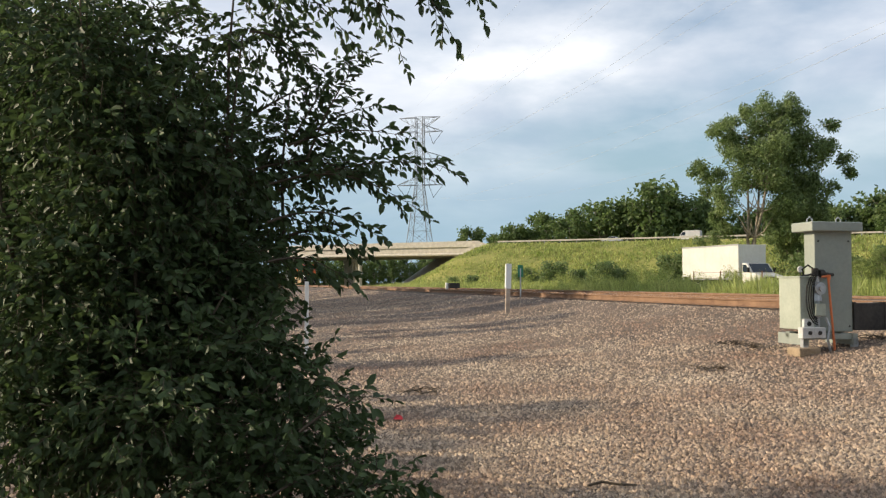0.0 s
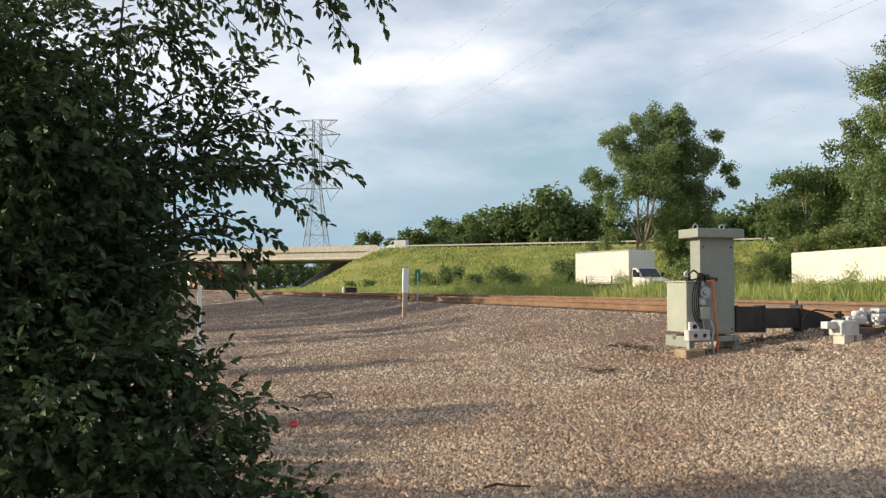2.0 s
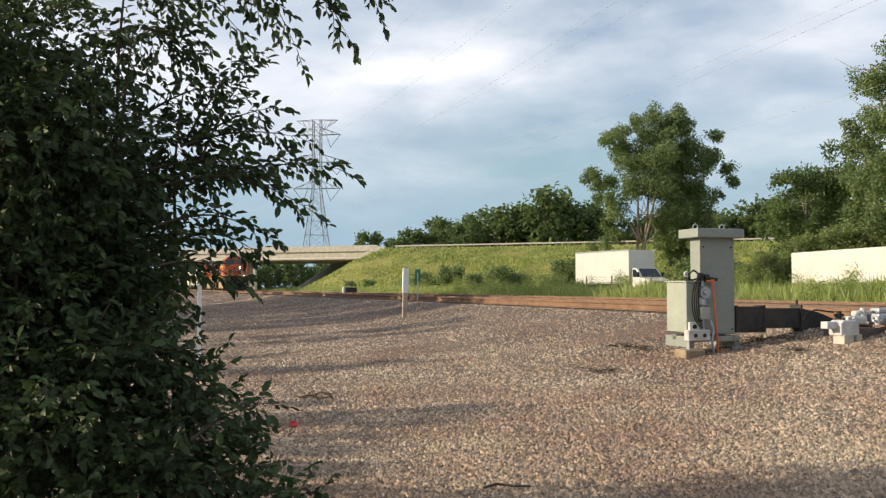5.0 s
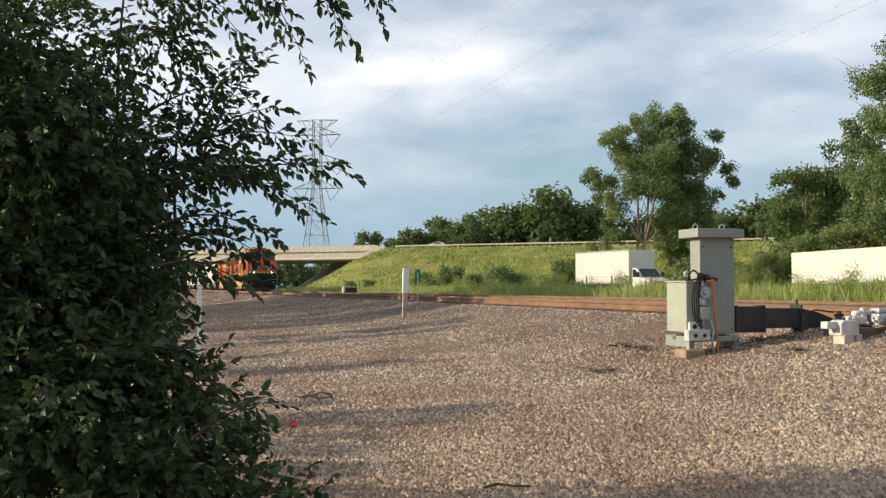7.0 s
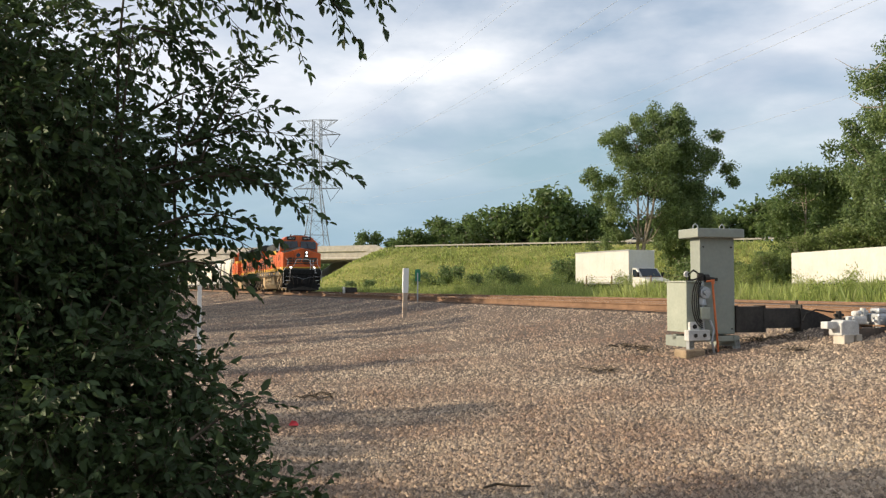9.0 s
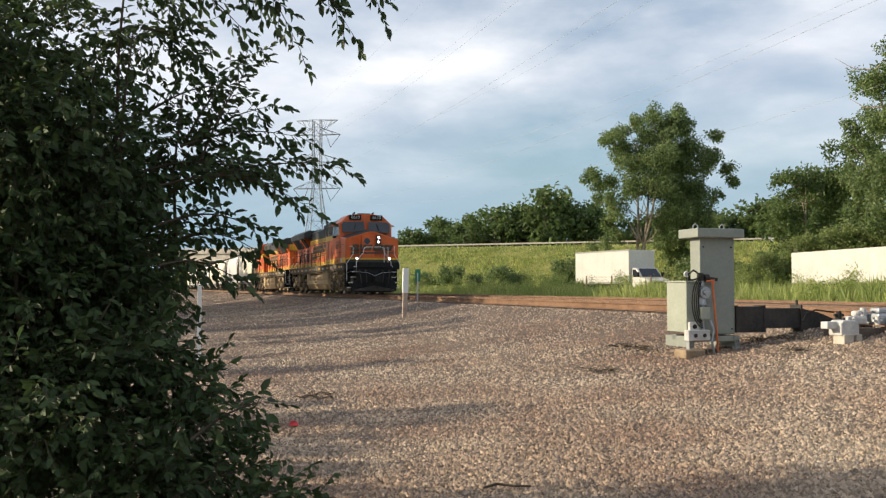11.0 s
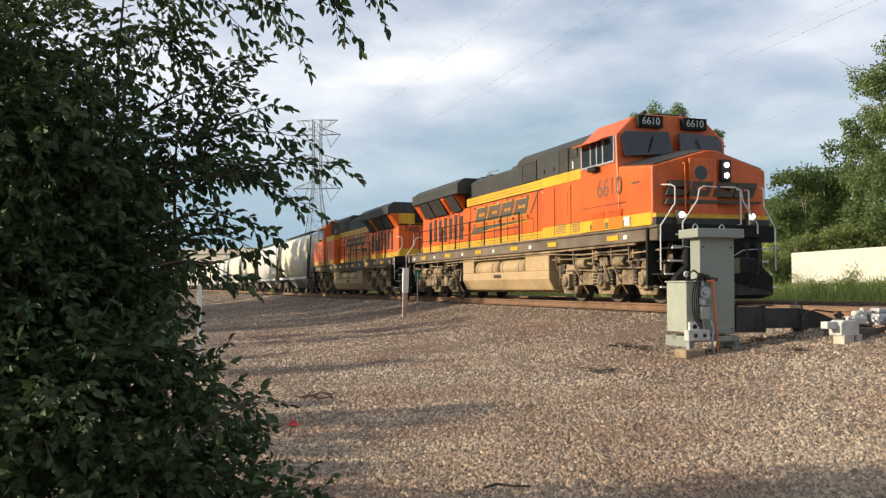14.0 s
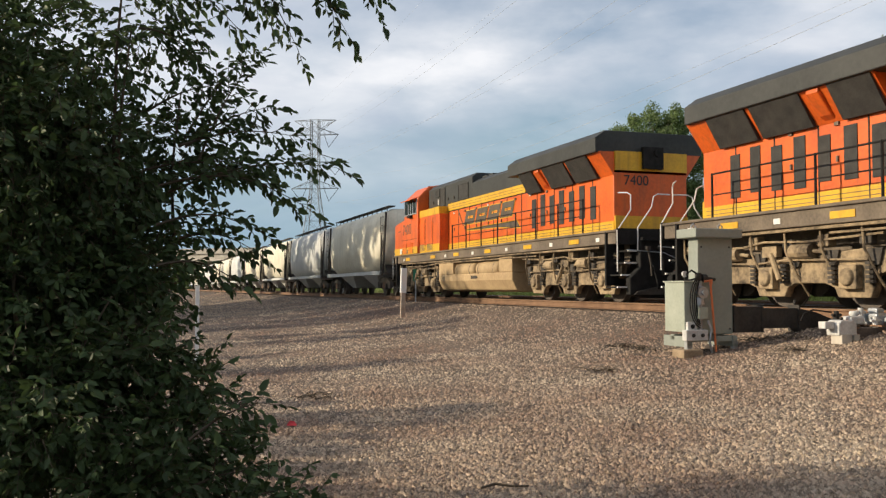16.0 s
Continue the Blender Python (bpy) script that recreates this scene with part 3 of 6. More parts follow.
        part("side_window", Shape().box(-4.62, -4.2, a, b, 3.42, 3.92), GLASS, cabin, "dark cab side window")
        part("side_window", Shape().box(-4.12, -3.56, a, b, 3.42, 4.0), GLASS, cabin, "half-open cab side window")
        part("side_window", Shape().box(-3.48, -3.0, a, b, 3.42, 4.02), GLASS, cabin, "dark cab side window")
        f = Shape()
        for x in (-4.16, -3.84, -3.52, -2.97, -4.65):
            f.box(x - 0.028, x + 0.028, min(s * 1.5, s * 1.545), max(s * 1.5, s * 1.545), 3.4, 4.02)
        f.box(-4.66, -2.95, min(s * 1.5, s * 1.55), max(s * 1.5, s * 1.55), 3.37, 3.42)
        part("window_frame", f, GALV, cabin, "bare aluminium window frame")
        part("sun_shade", Shape().extrude([(s * 1.5, 4.05), (s * 1.5, 4.0), (s * 1.78, 3.93), (s * 1.78, 3.96)], -4.7, -3.2, "x"), ORANGE, cabin)
        part("mirror", Shape().box(-4.1, -3.7, min(s * 1.54, s * 1.66), max(s * 1.54, s * 1.66), 3.25, 3.36), BLACK, cabin)
        part("number_board", Shape().box(-2.98, -2.80, min(s * 0.28, s * 0.95), max(s * 0.28, s * 0.95), 4.24, 4.52), BLACK, cabin, "black number board under the roof edge")
        letters("road_number", number, 0.25, WORN_WHITE, cabin, pose(-2.795, s * 0.615, 4.38, 90, 0, 90), "white road number")
        letters("road_number", number, 0.62, NUMERAL, cabin, side_pose(-3.25, s * 1.524, 2.78), "dark road number on the cab side")
        part("cab_stripe", Shape().box(-4.76, -2.6, min(s * 1.5, s * 1.527), max(s * 1.5, s * 1.527), 1.77, 2.05), YELLOW, cabin)
        part("nose_side_stripe", Shape().box(-2.6, -1.36, min(s * 1.48, s * 1.507), max(s * 1.48, s * 1.507), 1.77, 2.05), YELLOW, t)
        part("cab_panel_line", Shape().box(-4.6, -2.5, min(s * 1.5, s * 1.523), max(s * 1.5, s * 1.523), 2.36, 2.375), GRILLE, cabin)
        part("builder_plate", Shape().box(-2.55, -2.27, min(s * 1.5, s * 1.534), max(s * 1.5, s * 1.534), 1.8, 2.02), HANDRAIL, cabin, "pale cream plate")
        for x0 in (-4.1, -3.25):
            lv = Shape()
            for k in range(9):
                lv.box(x0, x0 + 0.62, min(s * 1.51, s * 1.54), max(s * 1.51, s * 1.54), 1.8 + 0.05 * k, 1.825 + 0.05 * k)
            part("cab_louvre", lv, ORANGE, cabin, "orange louvred cooling panel")
            for x in (x0 - 0.085, x0 + 0.705):
                part("latch_plate", Shape().box(x - 0.035, x + 0.035, min(s * 1.51, s * 1.535), max(s * 1.51, s * 1.535), 1.8, 1.95), SILL, cabin)
        part("stencil_bar", Shape().box(-2.2, -1.9, min(s * 1.49, s * 1.512), max(s * 1.49, s * 1.512), 2.76, 2.8), SILL, t, "small dark stencilling")
    part("headlight_box", Shape().box(-1.34, -1.16, 0.2, 0.46, 2.78, 3.28), ROOFGREY, t, bevel=0.02)
    for z in (3.15, 2.91):
        part("headlight", Shape().rod((-1.2, 0.33, z), (-1.14, 0.33, z), 0.062, n=16), LAMP, t, "lit white headlight")
    for y in (-0.92, 0.92):
        part("ditch_light", Shape().rod((-1.1, y, 1.98), (-1.02, y, 1.98), 0.062, n=16), LAMP, t, "lit ditch light")
        part("ditch_light_bracket", Shape().box(-1.2, -1.08, y - 0.1, y + 0.1, 1.76, 2.08), MARK, t, bevel=0.02)
    part("roof_gear", Shape().box(-4.3, -3.1, -0.35, 0.35, 4.58, 4.64).rod((-3.5, -0.6, 4.6), (-3.1, -0.6, 4.66), 0.05, n=8).rod((-3.5, 0.5, 4.6), (-3.1, 0.5, 4.66), 0.05, n=8), ROOFGREY, cabin, "horn and antenna gear on the roof")
    # long hood, first section as wide as the cab below
    part("equipment_cabinet", Shape().extrude([(-1.42, 1.76), (1.42, 1.76), (1.42, 3.22), (1.12, 3.3), (-1.12, 3.3), (-1.42, 3.22)], -7.3, -4.79, "x"), ORANGE, t, "orange equipment cabinet behind the cab", bevel=0.03)
    hood = [(-1.05, 1.76), (1.05, 1.76), (1.05, 3.25), (-1.05, 3.25)]
    part("long_hood", Shape().extrude(hood, -20.0, -7.3, "x"), ORANGE, t, "orange long hood", bevel=0.02)
    upper = [(-1.05, 3.25), (1.05, 3.25), (1.05, 4.08), (0.82, 4.22), (-0.82, 4.22), (-1.05, 4.08)]
    roof = part("hood_roof", Shape().extrude(upper, -14.6, -4.79, "x"), ROOFGREY, t, "dark grey hood top", bevel=0.02)
    part("roof_hump", Shape().extrude([(-1.06, 3.56), (1.06, 3.56), (1.06, 4.30), (0.86, 4.46), (-0.86, 4.46), (-1.06, 4.30)], -9.9, -4.86, "x"), ROOFGREY, roof, bevel=0.02)
    part("roof_rail", Shape().tube([(-13.9, -0.5, 4.36), (-13.9, -0.5, 4.46), (-13.0, -0.5, 4.46), (-13.0, -0.5, 4.36)], 0.018), GALV, roof)
    part("exhaust_stack", Shape().box(-12.3, -11.5, -0.35, 0.35, 4.2, 4.37), GALV, roof, "grey exhaust stack")
    for x in (-10.3, -10.9, -13.3, -14.1):
        part("roof_hatch", Shape().box(x - 0.22, x + 0.22, -0.75, 0.75, 4.2, 4.31), ROOFGREY, roof, bevel=0.02)
    for x in (-10.4, -10.65, -11.0):
        part("exhaust_pipe", Shape().rod((x, -0.55, 4.3), (x, -0.55, 4.4), 0.07, n=10), CARFRAME, roof)
    for s in (-1, 1):
        for x0, x1, z0, z1 in ((-9.5, -8.5, 3.62, 4.14), (-6.92, -6.38, 3.56, 4.2), (-6.25, -5.83, 3.95, 4.2)):
            a, b = sorted((s * 1.04, s * 1.075))
            gr = part("intake_grille", Shape().box(x0, x1, a, b, z0, z1), GRILLE, roof, "black intake grille")
            a, b = sorted((s * 1.07, s * 1.088))
            part("grille_frame", Shape().box(x0 - 0.03, x0, a, b, z0 - 0.03, z1 + 0.03).box(x1, x1 + 0.03, a, b, z0 - 0.03, z1 + 0.03).box(x0, x1, a, b, z1, z1 + 0.03).box(x0, x1, a, b, z0 - 0.03, z0), ROOFGREY, gr)
        for x in (-5.5, -7.3, -8.0, -7.95):
            a, b = sorted((s * 1.05, s * 1.09))
            part("roof_latch", Shape().box(x - 0.03, x + 0.03, a, b, 3.7, 3.8), CARFRAME, roof)
        part("notice_plate", Shape().box(-6.14, -6.06, *sorted((s * 1.05, s * 1.07)), 3.62, 3.82), HANDRAIL, roof, "white notice plate")
        a, b = sorted((s * 1.0, s * 1.07))
        part("hood_band", Shape().box(-14.58, -7.3, a, b, 3.28, 3.55), YELLOW, t, "yellow upper band")
        a, b = sorted((s * 1.0, s * 1.435))
        part("hood_band", Shape().box(-7.3, -4.8, a, b, 3.19, 3.46), YELLOW, t, "yellow upper band")
        a, b = sorted((s * 1.0, s * 1.06))
        part("hood_stripe", Shape().box(-20.0, -7.3, a, b, 1.77, 2.03), YELLOW, t, "yellow lower stripe")
        for z in (1.86, 1.94, 3.36, 3.45):
            a, b = sorted((s * 1.0, s * (1.064 if z < 3 else 1.074)))
            part("band_groove", Shape().box(-14.4 if z > 3 else -19.9, -7.35, a, b, z, z + 0.012), SILL, t)
        for k in range(9):
            x = -8.0 - 1.16 * k
            a, b = sorted((s * 1.05, s * 1.085))
            part("door_latch", Shape().box(x - 0.02, x + 0.02, a, b, 2.5, 2.6), SILL, t)
            part("lifting_lug", Shape().box(x - 0.05, x + 0.05, a, b, 3.12, 3.18), HANDRAIL if k % 3 == 0 else SILL, t)
        a, b = sorted((s * 1.4, s * 1.428))
        part("hood_stripe", Shape().box(-7.29, -4.8, a, b, 1.77, 2.06), YELLOW, t, "yellow lower stripe with louvres")
        for x in [-7.3 - 1.16 * k for k in range(1, 11)]:
            a, b = sorted((s * 1.04, s * 1.064))
            part("door_seam", Shape().box(x - 0.012, x + 0.012, a, b, 1.8, 3.24), GRILLE, t)
        for x in (-6.5, -5.5):
            a, b = sorted((s * 1.41, s * 1.432))
            part("door_seam", Shape().box(x - 0.012, x + 0.012, a, b, 1.8, 3.1), GRILLE, t)
            part("cabinet_panel", Shape().box(x + 0.12, x + 0.8, a, b, 2.3, 2.95), ORANGE, t)
            lv = Shape()
            for k in range(6):
                lv.box(x + 0.1, x + 0.7, a, b + 0.006 if s > 0 else b, 1.84 + 0.045 * k, 1.86 + 0.045 * k)
            part("louvre", lv, SILL, t)
        # company mark on the hood: dark slanted bars with a yellow rim and an underline
        lean = -s
        for x in (-13.13, -11.98, -10.83, -9.68):
            for grow, mat, d in ((0.028, YELLOW, 0.058), (0.0, MARK, 0.066)):
                k = Shape()
                for u0, u1, w0, w1 in ((-0.5, 0.5, 2.93, 3.12), (-0.5, 0.5, 2.64, 2.84), (-0.5, -0.22, 2.84, 2.93), (0.3, 0.5, 2.84, 2.93)):
                    o = [(x + u0 - grow + 0.5 * (w0 - grow - 2.88), w0 - grow), (x + u1 + grow + 0.5 * (w0 - grow - 2.88), w0 - grow), (x + u1 + grow + 0.5 * (w1 + grow - 2.88), w1 + grow), (x + u0 - grow + 0.5 * (w1 + grow - 2.88), w1 + grow)]
                    k.extrude(o if lean > 0 else [(2 * x - u, w) for u, w in o], s * 1.04, s * (1.0 + d), "y")
                part("hood_mark", k, mat, t, "dark company mark with yellow rim")
        for grow, mat, d in ((0.03, YELLOW, 0.058), (0.0, MARK, 0.067)):
            part("hood_mark", Shape().extrude([(-14.15 - grow, 2.24 - grow), (-13.9 - grow, 2.46 + grow), (-12.2, 2.47 + grow), (-9.3 + 2 * grow, 2.46 + grow), (-9.3 + 2 * grow, 2.43 - grow), (-12.2, 2.36 - grow)], s * 1.04, s * (1.0 + d), "y"), mat, t, "dark underline of the company mark")
        part("mark_tail", Shape().extrude([(-9.0, 2.62), (-8.92, 2.62), (-8.35, 3.26), (-8.43, 3.26)], s * 1.04, s * 1.062, "y"), MARK, t, "thin dark slanted line")
        # rear hood slots
        for k in range(7):
            x = -15.2 - 0.62 * k
            a, b = sorted((s * 1.03, s * 1.066))
            part("louvre_slot", Shape().box(x - 0.15, x + 0.15, a, b, 2.14 + 0.03 * (k % 3), 3.0 + 0.08 * (k % 2)), GRILLE, t, "tall black louvre slot")
        # flared radiator section
        fl = Shape().extrude([(s * 1.04, 3.16), (s * 1.46, 3.76), (s * 1.0, 3.76)], -20.0, -14.9, "x")
        part("radiator_flare", fl, ORANGE, t, "orange flare under the radiator wing")
        for x0, x1 in ((-19.3, -18.1), (-17.95, -16.6), (-15.9, -14.95)):
            g = Shape().extrude([(s * 1.06, 3.17), (s * 1.14, 3.17), (s * 1.49, 3.745), (s * 1.41, 3.745)], x0, x1, "x")
            part("radiator_grille", g, GRILLE, t, "black slanted radiator grille")
        part("flare_cover", Shape().extrude([(s * 1.04, 3.2), (s * 1.2, 3.3), (s * 1.48, 3.66), (s * 1.48, 3.75), (s * 1.0, 3.75)], -16.4, -16.1, "x"), ORANGE, t, bevel=0.03)
    wing = [(-1.54, 3.74), (1.54, 3.74), (1.54, 4.10), (1.25, 4.30), (-1.25, 4.30), (-1.54, 4.10)]
    part("radiator_wing", Shape().extrude(wing, -19.95, -14.3, "x"), ROOFGREY, t, "dark grey overhanging radiator housing", bevel=0.02)
    part("rear_hood_band", Shape().box(-20.05, -19.99, -1.03, 1.03, 3.3, 3.78), YELLOW, t)
    part("rear_hood_stripe", Shape().box(-20.06, -19.99, -1.04, 1.04, 1.8, 2.16), YELLOW, t)
    letters("road_number", number, 0.36, ROOFGREY, t, pose(-20.012, 0.42, 3.05, 90, 0, -90), "dark road number on the hood end")
    part("rear_lamp_housing", Shape().box(-20.16, -20.0, -0.28, 0.28, 3.35, 3.9).rod((-20.2, -0.1, 3.75), (-20.1, -0.1, 3.75), 0.09, n=12), BLACK, t, "black rear headlight housing")
    # fuel tank
    tank = [(-1.36, 0.62), (-1.2, 0.30), (-0.9, 0.24), (0.9, 0.24), (1.2, 0.30), (1.36, 0.62), (1.36, 0.86), (-1.36, 0.86)]
    ft = part("fuel_tank", Shape().extrude(tank, -14.2, -7.05, "x"), DUSTY, t, "dust-coated fuel tank", bevel=0.04)
    for x0, x1, y in ((-8.7, -7.05, 1.36), (-14.2, -13.1, 1.36), (-13.098, -8.702, 0.85)):
        part("tank_shoulder", Shape().box(x0, x1, -y, y, 0.85, 1.34), DUSTY, ft, bevel=0.03)
    for s in (-1, 1):
        for x0, x1 in ((-12.95, -11.0), (-10.75, -8.85)):
            part("air_reservoir", Shape().limb([(x0, s * 1.12, 0.99), (x0 + 0.03, s * 1.12, 0.99), (x0 + 0.12, s * 1.12, 0.99), (x1 - 0.12, s * 1.12, 0.99), (x1 - 0.03, s * 1.12, 0.99), (x1, s * 1.12, 0.99)], [0.12, 0.2, 0.27, 0.27, 0.2, 0.12], 20), DUSTY, ft, "dusty air reservoir", smooth=True)
            for x in (x0 + 0.3, x1 - 0.3):
                part("reservoir_strap", Shape().rod((x - 0.03, s * 1.12, 0.99), (x + 0.03, s * 1.12, 0.99), 0.278, n=20), GRIMY, ft)
        part("tank_bracket", Shape().box(-11.2, -10.6, min(s * 1.0, s * 1.38), max(s * 1.0, s * 1.38), 0.68, 0.78), CARFRAME, ft)
        part("sill_pipe", Shape().tube([(-19.9, s * 1.4, 1.36), (-14.5, s * 1.4, 1.38), (-7, s * 1.4, 1.36), (-2.2, s * 1.4, 1.38)], 0.03).tube([(-16, s * 1.36, 1.28), (-7, s * 1.36, 1.3), (-5, s * 1.36, 1.22), (-2.6, s * 1.36, 1.26)], 0.022), GRIMY, t)
        # walkway railing of the hood
        rl = Shape()
        xs = [-8.9 - 1.46 * k for k in range(8)]
        rl.tube([(x, s * 1.46, 2.62) for x in xs], 0.018)
        rl.tube([(x, s * 1.46, 2.2) for x in xs], 0.014)
        hr = part("walkway_railing", rl, BLACK, t, "black walkway railing")
        for x in xs:
            part("railing_post", Shape().rod((x, s * 1.46, 1.74), (x, s * 1.46, 2.64), 0.024, n=6), BLACK, hr)
        # end steps and white grab rails
        for end, dx in ((-1.0, -1), (-20.95, 1)):
            st = part("step_well", Shape().box(min(end + 0.02 * dx, end + 0.62 * dx), max(end + 0.02 * dx, end + 0.62 * dx), min(s * 0.7, s * 0.8), max(s * 0.7, s * 0.8), 0.5, 1.72).box(min(end + 0.55 * dx, end + 0.62 * dx), max(end + 0.55 * dx, end + 0.62 * dx), min(s * 1.0, s * 1.5), max(s * 1.0, s * 1.5), 0.42, 1.72), BLACK, t, "black step well")
            for k in range(5):
                z = 0.36 + 0.29 * k
                a, b = sorted((s * (1.5 - 0.1 * k), s * (1.14 - 0.1 * k)))
                part("step_tread", Shape().box(min(end + 0.04 * dx, end + 0.56 * dx), max(end + 0.04 * dx, end + 0.56 * dx), a, b, z, z + 0.035), BLACK, st)
                part("step_edge", Shape().box(min(end - 0.015 * dx, end + 0.04 * dx), max(end - 0.015 * dx, end + 0.04 * dx), a, b, z, z + 0.04), HANDRAIL, st, "white step edge")
            part("grab_rail", Shape().tube([(end, s * 1.5, 0.75), (end, s * 1.5, 1.72), (end - 0.05 * dx, s * 1.16, 2.22), (end - 0.05 * dx, s * 1.16, 2.58), (end + 0.05 * dx, s * 1.2, 2.64), (end + 0.3 * dx, s * 1.3, 2.66)], 0.017), HANDRAIL, t, "white grab rail")
            part("grab_rail", Shape().tube([(end - 0.06 * dx, s * 0.98, 1.25), (end - 0.06 * dx, s * 0.98, 1.8), (end - 0.06 * dx, s * 0.6, 2.3), (end - 0.06 * dx, s * 0.54, 2.56), (end - 0.04 * dx, s * 0.42, 2.62), (end, s * 0.05, 2.62)], 0.017), HANDRAIL, t, "white grab rail")
    for x0, x1 in ((-1.13, -1.05), (-20.97, -20.89)):
        part("end_sill", Shape().box(x0, x1, -1.5, 1.5, 1.4, 1.78), BLACK, t, "black end sill")
    # pilots and couplers
    for end, dx in ((-0.78, -1), (-21.12, 1)):
        pl = Shape().extrude([(-1.26, 0.2), (-0.9, 0.12), (0.9, 0.12), (1.26, 0.2), (1.26, 0.6), (0.98, 0.84), (0.98, 1.5), (-0.98, 1.5), (-0.98, 0.84), (-1.26, 0.6)], end, end + 0.22 * dx, "x")
        pi = part("pilot_plate", pl, BLACK, t, "black pilot plate", bevel=0.03)
        part("coupler", Shape().box(min(end, end - 0.55 * dx), max(end, end - 0.55 * dx), -0.12, 0.12, 0.72, 0.95).box(min(end - 0.5 * dx, end - 0.78 * dx), max(end - 0.5 * dx, end - 0.78 * dx), -0.2, 0.18, 0.66, 1.0), BLACK, t, "grimy knuckle coupler", bevel=0.03)
        part("pilot_shelf", Shape().box(min(end - 0.12 * dx, end), max(end - 0.12 * dx, end), -0.98, 0.98, 1.5, 1.56), BLACK, pi)
        part("plough_rib", Shape().extrude([(-1.2, 0.2), (1.2, 0.2), (1.1, 0.28), (0.0, 0.5), (-1.1, 0.28)], end - 0.02 * dx, end - 0.09 * dx, "x"), CARFRAME, pi, bevel=0.01)
        for y in (-0.85, -0.5, 0.48, 0.82):
            part("glad_hand", Shape().tube([(end, y, 1.3), (end - 0.1 * dx, y, 1.22), (end - 0.15 * dx, y * 0.95, 0.9), (end - 0.1 * dx, y * 0.9, 0.66)], 0.028).box(end - 0.13, end + 0.13, y - 0.05, y + 0.05, 1.27, 1.35), CARFRAME, pi, "dusty multiple-unit hose")
        for y in (-0.75, 0.7):
            part("air_hose", Shape().tube([(end, y, 0.95), (end - 0.14 * dx, y, 0.85), (end - 0.18 * dx, y * 0.9, 0.5), (end - 0.12 * dx, y * 0.8, 0.35)], 0.03), BLACK, pi)
        part("uncoupling_lever", Shape().tube([(end - 0.08 * dx, -1.4, 1.28), (end - 0.1 * dx, -0.4, 1.2), (end - 0.16 * dx, 0, 1.02), (end - 0.1 * dx, 0.4, 1.2), (end - 0.08 * dx, 1.4, 1.26)], 0.012), GALV, pi)
    wheels = loco_truck(t, [-2.1, -4.1, -6.1]) + loco_truck(t, [-15.7, -17.75, -19.8])
    return t, wheels


HOP_LEN = 14.6


